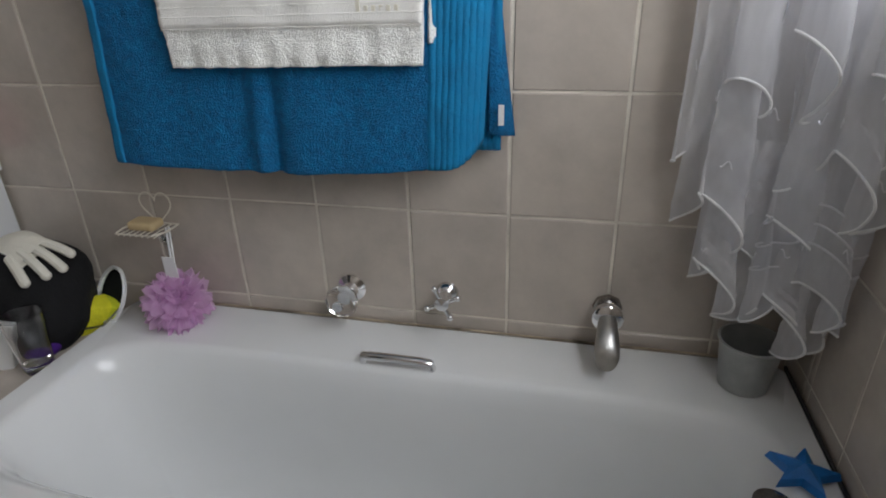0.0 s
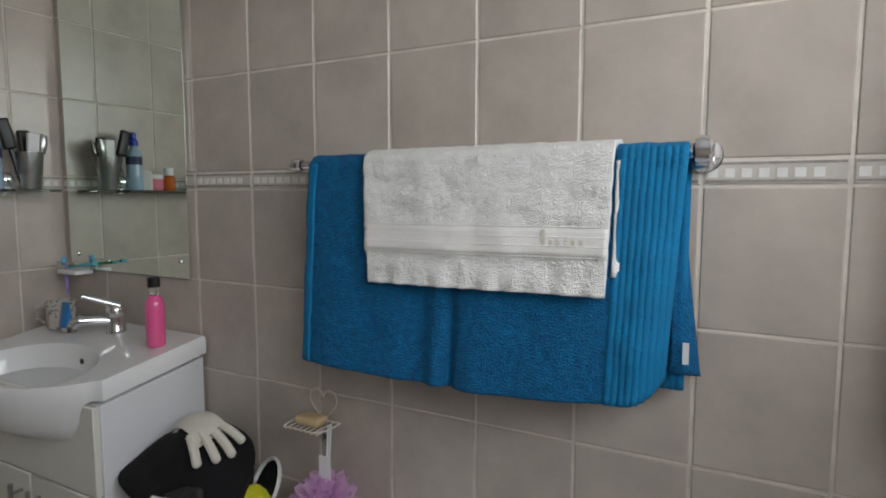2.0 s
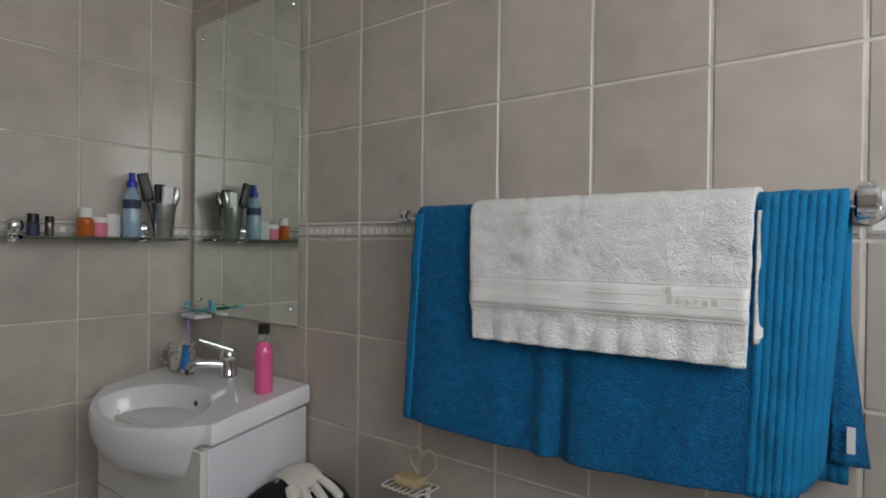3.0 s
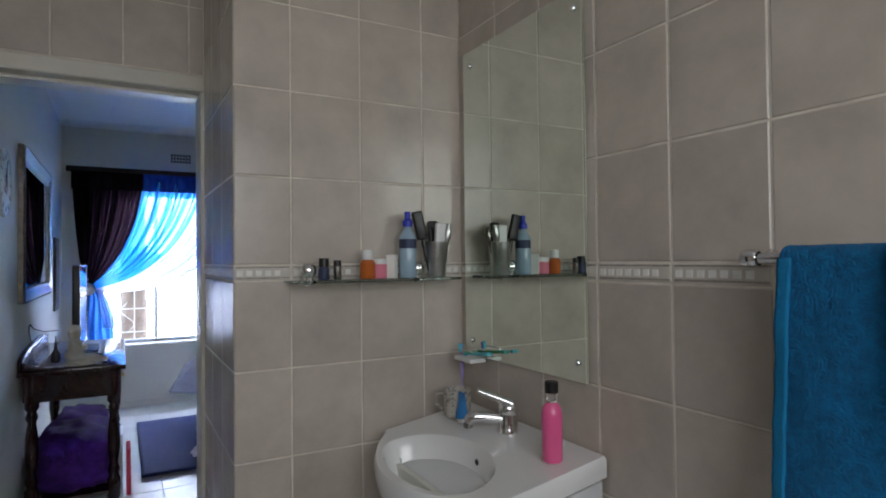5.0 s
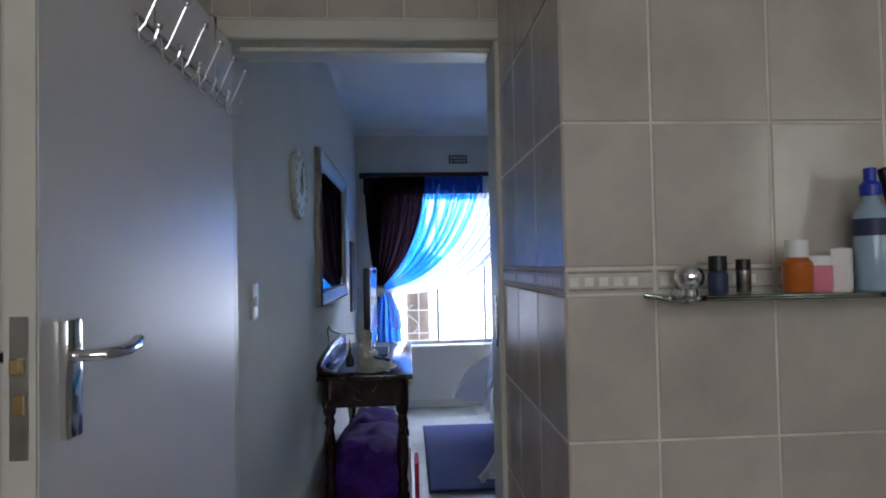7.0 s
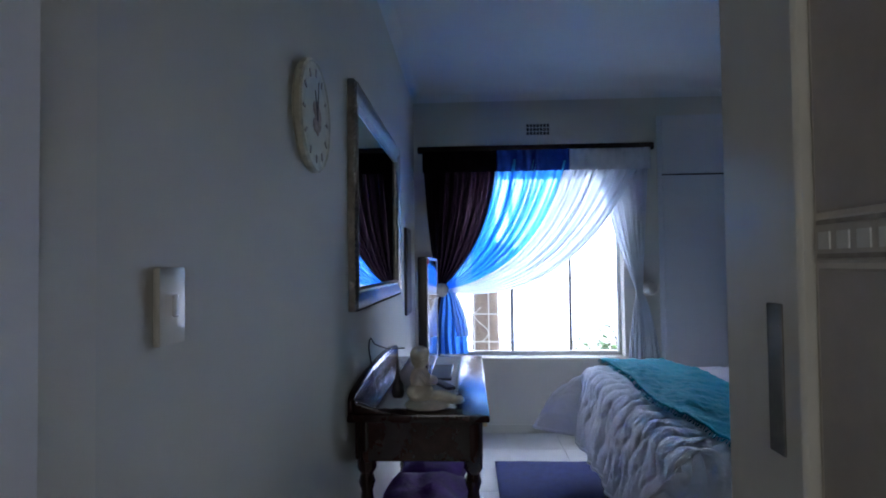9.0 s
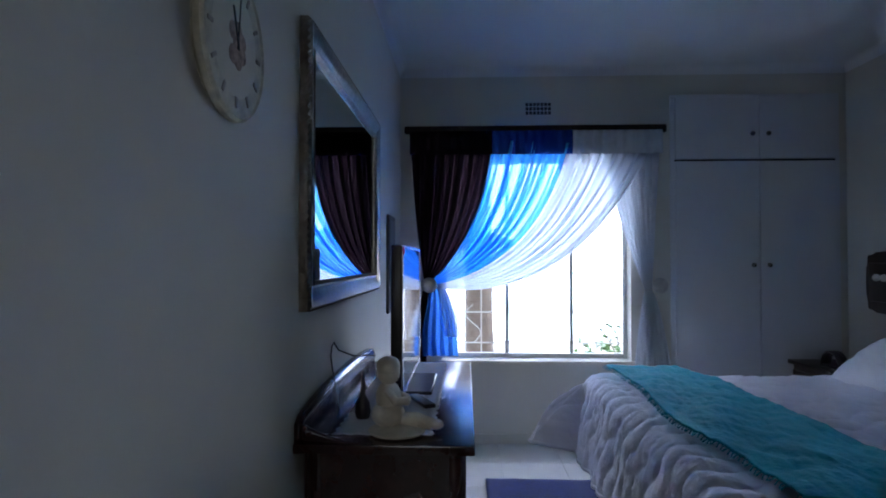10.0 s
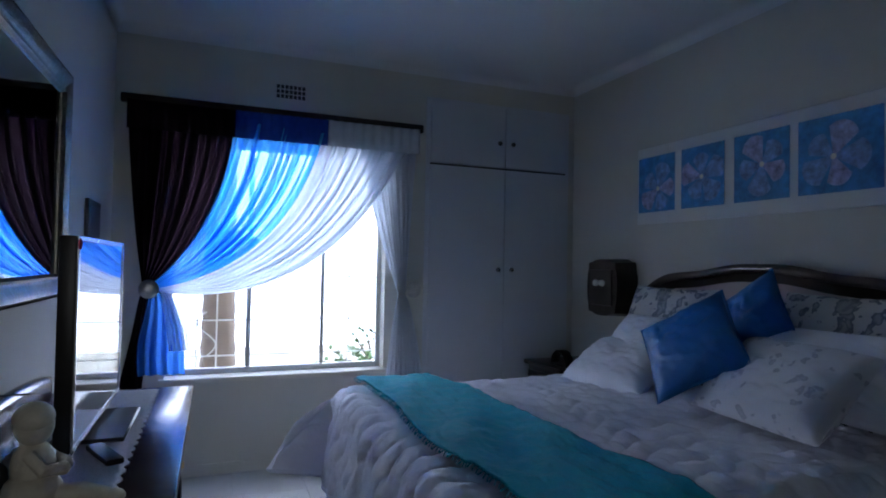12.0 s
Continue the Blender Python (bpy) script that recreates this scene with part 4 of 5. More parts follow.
part("suction_cup", lathe(B(), [(0.017, 0), (0.018, 0.003), (0.008, 0.008), (0.005, 0.016), (0, 0.017)], 16, (0.0, 0.003, -0.04), turn_s), M_GLASS, sd)
solid("soap_bar", box(B(), -0.035, 0.03, -0.022, 0.022, 0, 0.02, 0.008, 3), M_SOAP, "worn amber soap bar on the wire rack", "soap", at=(-0.8, NY - 0.048, 0.794))
pf = thing("shower_puff", "lilac-pink net shower puff hanging by a white cord", "shower puff", (-0.735, 0.995, 0.63))
bm = B()
for k in range(26):
    a, e = random.random() * 6.28, (random.random() - 0.5) * 2.6
    d = Vector((cos(a) * cos(e), sin(a) * cos(e), sin(e)))
    q = d.to_track_quat("Z", "Y")
    ph = random.random() * 6
    def frill(u, v):
        w = 2 * pi * u
        rr = 0.012 + 0.034 * v
        return q @ Vector((rr * cos(w) * (1 + 0.25 * sin(5 * w + ph)), rr * sin(w), 0.03 + 0.024 * v + 0.012 * v * sin(7 * w + ph)))
    sheet(bm, lambda u, v: tuple(Vector(frill(u, v))), 28, 3, wrap=True)
part("net", bm, M_PINKNET, pf)
part("cord", tube(B(), [(0.0, -0.01, 0.03), (-0.01, 0.02, 0.1), (-0.025, 0.045, 0.165), (-0.03, 0.06, 0.16), (-0.012, 0.03, 0.09), (0.004, -0.008, 0.03)], 0.0022, 6), M_CORD, pf)
part("tag", box(B(), -0.016, 0.016, -0.0015, 0.0015, 0.055, 0.115, 0.001), M_WHITEP, pf, "white cardboard tag")

# cleaning things on the ledge
LZ = RIM - 0.034
gl = thing("drinking_glass", "clear fluted drinking glass standing on the tiled ledge", "glass", (-0.968, 0.815, LZ))
part("bowl", lathe(B(), [(0.027, 0), (0.029, 0.004), (0.042, 0.135), (0.0395, 0.135), (0.027, 0.024), (0.0, 0.022)], 12), M_GLASS, gl)
bag = thing("black_cloth_bag", "slumped black cloth bag on the tiled ledge", "bag", (-1.055, 0.935, LZ))
bm = B()
bmesh.ops.create_icosphere(bm, subdivisions=4, radius=1)
for v in bm.verts:
    c = v.co.copy()
    f = 1 + 0.22 * fuzz(c.x, c.y, c.z, 1.6)
    tip = max(0.0, -0.75 * c.x - 0.62 * c.y + 0.1 * c.z) ** 5
    v.co = Vector((c.x * 0.13 * f - 0.045 * tip, c.y * 0.11 * f - 0.045 * tip, max(0.0, 0.105 + c.z * 0.12 * f * (1 - 0.75 * tip) + 0.03 * c.y - 0.02 * c.x + 0.012 * tip)))
part("sack", bm, M_BLACKCLOTH, bag)
gv = thing("rubber_glove", "cream latex glove draped over the black bag", "glove", (-1.045, 0.935, LZ))


def on_bag(x, y, up=0.008):
    q = max(0.04, 1 - (x / 0.14) ** 2 - (y / 0.12) ** 2)
    return Vector((x, y, 0.108 + 0.122 * math.sqrt(q) + 0.26 * y - 0.15 * x * 0.5 + up))


bm = B()
for x1, y1, x2, y2 in ((0.015, 0.012, 0.09, 0.026), (0.022, -0.006, 0.1, -0.012), (0.016, -0.025, 0.085, -0.042), (0.002, -0.042, 0.056, -0.07)):
    tube(bm, [on_bag(x1 + (x2 - x1) * k / 5, y1 + (y2 - y1) * k / 5) for k in range(6)], 0.0105, 8), ball(bm, tuple(on_bag(x2, y2)), 0.0108, 8)
sheet(bm, lambda u, v: tuple(on_bag(-0.1 + 0.135 * u + 0.012 * sin(v * 3), -0.05 + 0.075 * v + 0.03 * (1 - u), 0.014 + 0.004 * sin(v * pi))), 16, 12)
sheet(bm, lambda u, v: tuple(on_bag(-0.1 + 0.135 * u + 0.012 * sin(v * 3), -0.05 + 0.075 * v + 0.03 * (1 - u), 0.002)), 16, 12)
part("glove_body", bm, M_GLOVE, gv)
sp = solid("yellow_sponge", box(B(), -0.06, 0.06, -0.03, 0.03, 0, 0.075, 0.012, 2), M_YELLOW, "bright yellow cleaning sponge beside the black bag", "sponge", at=(-0.985, 0.97, LZ))
sp.rotation_euler = (0.2, 0.15, 0.9)
hm = thing("hand_mirror", "round white-rimmed mirror leaning against the tiles", "mirror", (-0.945, 1.0, LZ + 0.065))
hm.matrix_basis = pose(-0.925, 1.01, LZ + 0.075, 62, 0, -28)
part("rim", lathe(B(), [(0.062, 0), (0.068, 0.003), (0.07, 0.008), (0.066, 0.012), (0.061, 0.008), (0.062, 0)], 36), M_WHITEP, hm)
part("mirror_disc", lathe(B(), [(0.0, 0.006), (0.0615, 0.006), (0.0615, 0.003), (0.0, 0.003)], 36), M_MIRROR, hm)
part("stand", tube(B(), [(-0.06, 0, 0), (-0.05, -0.06, 0.03), (0, -0.085, 0.045), (0.05, -0.06, 0.03), (0.06, 0, 0)], 0.0025, 6), M_STEEL, hm)
pt = solid("product_carton", box(B(), -0.03, 0.03, -0.012, 0.012, 0, 0.11, 0.002), [M_WHITEP], "white printed carton tucked beside the bag", "carton", at=(-1.06, 0.80, LZ))
pt.rotation_euler = (0, 0.25, 0.5)
pc = solid("purple_cloth", ball(B(), (0, 0, 0.022), (0.04, 0.035, 0.025), 16), M_PURPLE, "folded purple cloth lying on the ledge", "cloth", at=(-1.0, 0.86, LZ))

# organza curtain over the tub
oc = thing("organza_curtain", "ruffled white organza curtain with corded hems beside the tub", "curtain", (0, 0, 0))


def ruffle(a, b, z_top, z_hem, n, amp, seed, slant):
    """A gathered tier of organza between two floor points, its hem folding over itself."""
    ux, uy = b[0] - a[0], b[1] - a[1]
    ln = math.hypot(ux, uy)

    def fn(u, v):
        w = u * n * 2 * pi + seed
        e = v ** 1.2
        q = u + 0.55 / (n * 2 * pi) * 2.0 * sin(2 * w) * e
        dep = amp * e * (cos(w) + 0.3 * sin(2.3 * w + seed)) + 0.02 * e * fuzz(u * 4, v * 3, seed, 1.6) + 0.006 * fuzz(u * 3, v * 5, seed, 5)
        x = a[0] + ux * q - uy / ln * dep * 0.4
        y = a[1] + uy * q - ux / ln * dep
        z = z_top + (z_hem + slant * (u - 0.5) + 0.05 * cos(w + 0.8) * e - z_top) * v
        return (min(EX - 0.012, x), min(NY - 0.012, y), z)
    return fn


for a, b, zt, zh, n, amp, sd_, sl_, lines in (
        ((0.33, 1.03), (0.535, 0.93), 1.95, 0.82, 2.5, 0.03, 0.3, 0.0, False), ((0.285, 1.0), (0.42, 0.96), 1.95, 1.1, 1.4, 0.035, 1.7, 0.12, False),
        ((0.295, 0.99), (0.46, 0.94), 1.35, 0.9, 1.6, 0.035, 3.1, -0.04, False), ((0.33, 0.985), (0.48, 0.94), 1.05, 0.77, 1.5, 0.03, 4.4, -0.05, False),
        ((0.4, 0.93), (0.545, 0.85), 1.95, 1.12, 1.6, 0.035, 5.6, -0.08, False), ((0.43, 0.92), (0.545, 0.83), 1.35, 1.0, 1.4, 0.03, 2.4, -0.06, False),
        ((0.41, 0.95), (0.54, 0.87), 1.25, 0.8, 1.4, 0.03, 0.9, 0.03, True), ((0.43, 0.97), (0.54, 0.9), 1.0, 0.73, 1.3, 0.03, 3.7, -0.02, False)):
    fn = ruffle(a, b, zt, zh, n, amp, sd_, sl_)
    tier = part("tier", sheet(B(), fn, 80, 30), M_TULLE, oc)
    part("hem_cord", tube(B(), [fn(k / 80, 1.0) for k in range(81)], 0.0022, 6), M_CORD, tier, "white corded hem")
    if lines:
        for q in (0.66, 0.74, 0.82):
            part("embroidered_line", tube(B(), [Vector(fn(k / 60, q + 0.012 * sin(k * 0.35))) + Vector((-0.002, -0.004, 0)) for k in range(61)], 0.0018, 5), M_SILVERTHREAD, tier, "silver embroidered wavy line")
    for k in range(5):
        u0, v0 = 0.12 + 0.17 * k, 0.55 + 0.3 * abs(sin(sd_ + k * 2.1))
        part("stitched_squiggle", tube(B(), [Vector(fn(u0 + 0.035 * q / 6, v0 + 0.02 * sin(q * 0.9 + k))) + Vector((-0.001, -0.003, 0)) for q in range(7)], 0.0012, 4), M_SILVERTHREAD, tier, "fine silver stitching")
part("curtain_rod", rod(B(), (0.46, NY - 0.002, 1.96), (0.46, -0.7, 1.96), 0.009), M_CHROME, oc)
bk = thing("metal_bucket", "small grey metal bucket on the corner of the tub", "bucket", (0.452, 0.995, RIM + 0.001))
part("pail", lathe(B(), [(0.04, 0), (0.043, 0.002), (0.053, 0.095), (0.055, 0.098), (0.052, 0.1), (0.041, 0.006), (0.0, 0.006)], 28), M_BUCKET, bk)
part("rim_wire", tube(B(), [(0.0545 * cos(k * pi / 16), 0.0545 * sin(k * pi / 16), 0.098) for k in range(32)], 0.0025, 6, True), M_BUCKET, bk)
stf = B()
pts = [((0.055 if k % 2 == 0 else 0.024) * cos(k * pi / 5), (0.055 if k % 2 == 0 else 0.024) * sin(k * pi / 5)) for k in range(10)]
lo_ = [stf.verts.new((x, y, 0.004)) for x, y in pts]
hi_ = [stf.verts.new((x * 0.9, y * 0.9, 0.018)) for x, y in pts]
tp_, bt_ = stf.verts.new((0, 0, 0.03)), stf.verts.new((0, 0, 0.0))
for k in range(10):
    j = (k + 1) % 10
    stf.faces.new((lo_[k], lo_[j], hi_[j], hi_[k])), stf.faces.new((hi_[k], hi_[j], tp_)), stf.faces.new((lo_[j], lo_[k], bt_))
solid("starfish_toy", stf, mat("blue_rubber", (0.01, 0.16, 0.5), 0.35, var=0.2, scale=40), "blue plastic starfish on the tub rim", "toy", at=(0.49, 0.775, RIM + 0.002))

# ---- bedroom things ----
sw = thing("light_switch", "cream rectangular light switch on the painted wall", "switch", (-2.75, BS, 1.285))
part("plate", box(B(), -0.036, 0.036, 0.0005, 0.011, -0.056, 0.056, 0.003, 2), M_FRAME, sw)
part("rocker", box(B(), -0.006, 0.006, 0.0115, 0.018, -0.016, 0.016, 0.002), M_WHITEP, sw)

ck = thing("wall_clock", "round cream wall clock with a rose print", "clock", (-3.505, BS, 1.756))
tn = Matrix.Rotation(radians(-90), 3, "X")
part("rim", lathe(B(), [(0.15, 0.0005), (0.157, 0.008), (0.156, 0.02), (0.15, 0.026), (0.146, 0.022)], 48, (0, 0, 0), tn), M_CLOCKRIM, ck)
part("dial", lathe(B(), [(0.1462, 0.002), (0.1462, 0.0215), (0.0, 0.0235)], 48, (0, 0, 0), tn), M_CLOCK, ck)
bm = B()
for k in range(7):
    ball(bm, (0.03 * cos(k * 0.9) * (k > 0), 0.0245, 0.03 * sin(k * 0.9) * (k > 0) - 0.005), (0.02, 0.0015, 0.02), 10)
part("rose_print", bm, M_ROSE, ck, "faded rose print")
for k in range(12):
    a = k * pi / 6
    m = Matrix.Rotation(a, 4, "Y")
    bm = B()
    box(bm, -0.004, 0.004, 0.0222, 0.0245, 0.108, 0.13)
    bm.transform(m)
    part("hour_mark", bm, M_STONE, ck)
for a, ln, w in ((20, 0.07, 0.004), (-8, 0.1, 0.003)):
    bm = B()
    box(bm, -w, w, 0.0265, 0.028, -0.015, ln, 0.0008)
    bm.transform(Matrix.Rotation(radians(a), 4, "Y"))
    part("hand_pointer", bm, M_BLACKP, ck)

wm = thing("wall_mirror", "large wall mirror in a moulded antique silver frame", "mirror", (-4.7, BS, 1.602))
HW, HH, FW = 0.68, 0.428, 0.085
part("mirror_plate", box(B(), -HW + FW, HW - FW, 0.004, 0.012, -HH + FW, HH - FW), M_MIRROR, wm)
prof = [(0.0, 0.001), (0.0, 0.026), (0.012, 0.036), (0.03, 0.034), (0.05, 0.022), (0.066, 0.02), (0.075, 0.028), (FW, 0.016), (FW, 0.002)]
for nm, ang in (("frame_bottom", 0), ("frame_side", 90), ("frame_top", 180), ("frame_side", 270)):
    a, b = (HW, HH) if ang % 180 == 0 else (HH, HW)
    bm = B()
    vs = [[bm.verts.new((s * (a - d), o, -b + d)) for d, o in prof] for s in (-1, 1)]
    for k in range(len(prof) - 1):
        bm.faces.new((vs[0][k], vs[1][k], vs[1][k + 1], vs[0][k + 1]))
    bm.transform(Matrix.Rotation(radians(-ang), 4, "Y"))
    fr = part(nm, bm, M_SILVER, wm)
    bm = B()
    for k in range(int(2 * a / 0.022)):
        rod(bm, (-a + 0.02 + k * 0.022, 0.02, -b + 0.004), (-a + 0.036 + k * 0.022, 0.031, -b + 0.004), 0.005, n=6)
    bm.transform(Matrix.Rotation(radians(-ang), 4, "Y"))
    part("beading", bm, M_SILVER, fr, "rope-twist beading")
sp_ = thing("small_framed_picture", "narrow dark picture in a thin frame beside the window", "picture", (-6.0, BS, 1.3))
part("frame", box(B(), -0.15, 0.15, 0.0005, 0.018, -0.3, 0.3, 0.004), M_SILVERIN, sp_)
part("picture", box(B(), -0.12, 0.12, 0.0185, 0.0205, -0.27, 0.27), mat("dark_print", (0.03, 0.035, 0.05), 0.3, var=0.5, scale=8), sp_)

# console table
CT = thing("console_table", "dark mahogany console table with turned legs and a lower shelf", "table", (-4.605, -0.1, 0))
TL, TD, TZ = 0.655, 0.25, 0.82
part("tabletop", box(B(), -TL, TL, -TD, TD, TZ - 0.028, TZ, 0.007, 2), M_WOOD, CT)
for nm, a in (("apron_front", (-TL + 0.05, TL - 0.05, TD - 0.05, TD - 0.025, TZ - 0.17, TZ - 0.029)), ("apron_back", (-TL + 0.05, TL - 0.05, -TD + 0.02, -TD + 0.04, TZ - 0.17, TZ - 0.029)), ("apron_end", (TL - 0.05, TL - 0.028, -TD + 0.041, TD - 0.051, TZ - 0.17, TZ - 0.029)), ("apron_end", (-TL + 0.028, -TL + 0.05, -TD + 0.041, TD - 0.051, TZ - 0.17, TZ - 0.029))):
    part(nm, box(B(), *a, 0.003), M_WOOD, CT)
part("gallery_rail", sheet(B(), lambda u, v: (TL - 0.01 - (2 * TL - 0.02) * u, -TD + 0.012, TZ + v * (0.05 + 0.05 * sin(pi * u) ** 0.4)), 40, 3), M_WOOD, CT, "curved raised back rail", thick=0.02)
part("gallery_end", sheet(B(), lambda u, v: (TL - 0.015, -TD + 0.024 + 0.16 * u, TZ + v * 0.05 * (1 - u) ** 1.5), 14, 3), M_WOOD, CT, thick=0.016)
legp = [(0.028, 0), (0.032, 0.02), (0.022, 0.05), (0.034, 0.08), (0.034, 0.18), (0.024, 0.2), (0.03, 0.23), (0.02, 0.27), (0.032, 0.36), (0.03, 0.46), (0.02, 0.54), (0.03, 0.57), (0.022, 0.6), (0.034, 0.62), (0.034, TZ - 0.029)]
for x in (-TL + 0.06, TL - 0.06):
    for y in (-TD + 0.06, TD - 0.06):
        part("leg", lathe(B(), legp, 18, (x, y, 0)), M_WOOD, CT)
part("lower_shelf", box(B(), -TL + 0.04, TL - 0.04, -TD + 0.04, TD - 0.04, 0.1, 0.125, 0.004), M_WOOD, CT)
for k in range(3):
    part("drawer_knob", lathe(B(), [(0.006, 0), (0.012, 0.012), (0.01, 0.02), (0, 0.022)], 12, (-0.4 + 0.4 * k, TD - 0.024, TZ - 0.1), Matrix.Rotation(radians(-90), 3, "X")), M_BRASS, CT)


def heap(name, label, cat, at, rx, ry, h_, m, seed):
    bm = B()
    bmesh.ops.create_icosphere(bm, subdivisions=4, radius=1)
    for v in bm.verts:
        c = v.co.copy()
        f = 1 + 0.16 * fuzz(c.x + seed, c.y, c.z, 2.2) + 0.07 * fuzz(c.x, c.y + seed, c.z, 6)
        p = 4.0
        nrm = (abs(c.x) ** p + abs(c.y) ** p + abs(c.z) ** p) ** (1 / p)
        c = c / nrm
        v.co = Vector((c.x * rx * f, c.y * ry * f, max(0.0, h_ * (0.5 + 0.5 * c.z * f))))
    return solid(name, bm, m, label, cat, at=at)


heap("folded_blanket", "crumpled purple blanket on the table's lower shelf", "blanket", (-4.25, -0.1, 0.1255), 0.3, 0.18, 0.32, M_PURPLE, 1.0)
heap("folded_blanket", "dark purple blanket folded on the table's lower shelf", "blanket", (-4.78, -0.1, 0.1255), 0.24, 0.15, 0.3, M_PURPLE, 4.0)
crt = solid("storage_box", box(B(), -0.1, 0.1, -0.012, 0.012, 0, 0.27, 0.003), M_RED, "red and white card box standing beside the table", "box", at=(-4.3, 0.165, 0.001))
solid("white_folder", box(B(), -0.11, 0.11, -0.012, 0.012, 0, 0.38, 0.002), M_WHITEP, "white folder standing beside the red box", "folder", at=(-4.25, 0.122, 0.001))

bm = B()
sheet(bm, lambda u, v: (-0.61 + 1.18 * u + 0.006 * sin(v * 40), -0.156 + 0.285 * v + 0.005 * sin(u * 130), TZ + 0.0035 + 0.001 * sin(u * 20)), 90, 16)
lr = solid("lace_runner", bm, M_LACE, "pale lace runner with a scalloped edge on the table", "table runner", at=(-4.605, -0.1, 0))
s_ = lr.modifiers.new("thickness", "SOLIDIFY")
s_.thickness = 0.002

tv = thing("television", "flat-screen television in a thin silver bezel on the table", "television", (-4.7, -0.1, TZ + 0.005))
part("cabinet", box(B(), -0.365, 0.365, -0.03, 0.008, 0.03, 0.55, 0.006, 2), M_BLACKP, tv)
part("screen", box(B(), -0.35, 0.35, 0.0085, 0.0105, 0.047, 0.537), M_TV, tv)
for a in ((-0.365, 0.365, 0.0085, 0.013, 0.5375, 0.55), (-0.365, 0.365, 0.0085, 0.013, 0.03, 0.0465), (-0.365, -0.3505, 0.0085, 0.013, 0.047, 0.537), (0.3505, 0.365, 0.0085, 0.013, 0.047, 0.537)):
    part("bezel", box(B(), *a, 0.001), M_TVEDGE, tv)
part("stand", box(B(), -0.18, 0.18, -0.08, 0.1, 0.0, 0.012, 0.004), M_BLACKP, tv)
part("neck", box(B(), -0.04, 0.04, -0.025, 0.0, 0.013, 0.05, 0.004), M_BLACKP, tv)
part("sticker", ball(B(), (0.36, 0.0135, 0.53), (0.014, 0.004, 0.014), 14), M_RED, tv, "round red sticker")
cab = thing("television_cable", "thin black cable hanging behind the television", "cable", (-4.38, -0.3, TZ))
part("cord", tube(B(), [(0.0, -0.02, 0.005), (0.02, -0.03, 0.1), (0.0, -0.045, 0.17), (-0.02, -0.046, 0.2), (-0.045, -0.044, 0.21), (-0.06, -0.03, 0.18), (-0.07, 0.02, 0.16), (-0.08, 0.1, 0.16)], 0.003, 6), M_BLACKP, cab)
rc = thing("remote_control", "slim black remote control lying on the lace runner", "remote", (-4.4, -0.03, TZ + 0.0055), rz=25)
part("case", box(B(), -0.085, 0.085, -0.02, 0.02, 0, 0.015, 0.005, 2), M_BLACKP, rc)

# seated figurine, one plain shape
bm = B()
ball(bm, (0, 0, 0.205), (0.043, 0.04, 0.045), 20)
ball(bm, (0.006, 0.0, 0.225), (0.045, 0.042, 0.036), 18)
ball(bm, (-0.002, 0.0, 0.115), (0.042, 0.045, 0.06), 20)
ball(bm, (0.0, 0.0, 0.06), (0.055, 0.06, 0.045), 20)
for s in (-1, 1):
    tube(bm, [(0.01, s * 0.03, 0.05), (0.0, 0.07 + s * 0.03, 0.045), (0.0, 0.125 + s * 0.025, 0.026)], 0.022, 12), ball(bm, (0.0, 0.14 + s * 0.025, 0.026), (0.02, 0.026, 0.018), 12)
    tube(bm, [(s * 0.038, 0.0, 0.15), (s * 0.05, 0.03, 0.115), (s * 0.02, 0.062, 0.11)], 0.015, 10), ball(bm, (s * 0.015, 0.062, 0.108), 0.016, 10)
lathe(bm, [(0.095, 0), (0.1, 0.008), (0.08, 0.02), (0.03, 0.03)], 26, (0, 0.03, 0))
bm.transform(Matrix.Diagonal((0.84, 0.84, 0.84, 1)))
solid("seated_figurine", bm, M_CREAMFIG, "cream plaster figurine of a seated child on the table", "figurine", at=(-4.06, -0.1, TZ + 0.006))
heapv = thing("dark_ornament", "small dark ornament behind the figurine on the table", "ornament", (-4.2, -0.2, TZ + 0.006))
part("vase", lathe(B(), [(0.02, 0), (0.026, 0.02), (0.022, 0.05), (0.01, 0.07), (0.004, 0.12), (0.003, 0.15)], 16), M_BLACKP, heapv)

# curtains
RODX = BW + 0.065
cr = thing("curtain_rail", "dark wooden curtain pole above the window", "curtain pole", (RODX, 0, 2.258))
part("pole", box(B(), -0.02, 0.02, -0.318, 1.545, -0.028, 0.028, 0.012, 2), M_DWOOD, cr)
for y in (-0.2, 1.36):
    part("bracket", box(B(), -0.0645, -0.021, y - 0.012, y + 0.012, -0.012, 0.012, 0.003), M_DWOOD, cr)
swag = thing("swag_curtain", "brown, blue and white voile curtain swept to a tieback", "curtain", (RODX, 0, 0), "window curtains")
TIE = (-0.125, 1.145)
Y0, Y1, ZT = -0.27, 1.49, 2.235


def swag_fn(ua, ub, dx=0.0):
    def fn(a, v):
        u = ua + (ub - ua) * a
        s = (u - Y0) / (Y1 - Y0)
        ty, tz = TIE[0] + 0.05 * (s - 0.5) - 0.02, TIE[1] - 0.03 * s + 0.015
        c = (u + 0.02 - 0.6 * s * s, 1.62 - 0.66 * s ** 1.4)
        t = v
        y = (1 - t) ** 2 * u + 2 * t * (1 - t) * c[0] + t * t * ty
        z = (1 - t) ** 2 * ZT + 2 * t * (1 - t) * c[1] + t * t * tz
        k = (1 - t) ** 0.5 * 0.85 + 0.15
        w = 0.03 * k * sin(u * 80 + 2.5 * sin(t * 2 + u * 3)) + 0.018 * k * sin(u * 31 + 4 * t) + 0.02 * fuzz(u * 4, t * 2, 3.0, 1.0)
        return (0.03 + w + dx + 0.02 * sin(pi * t), y, z)
    return fn


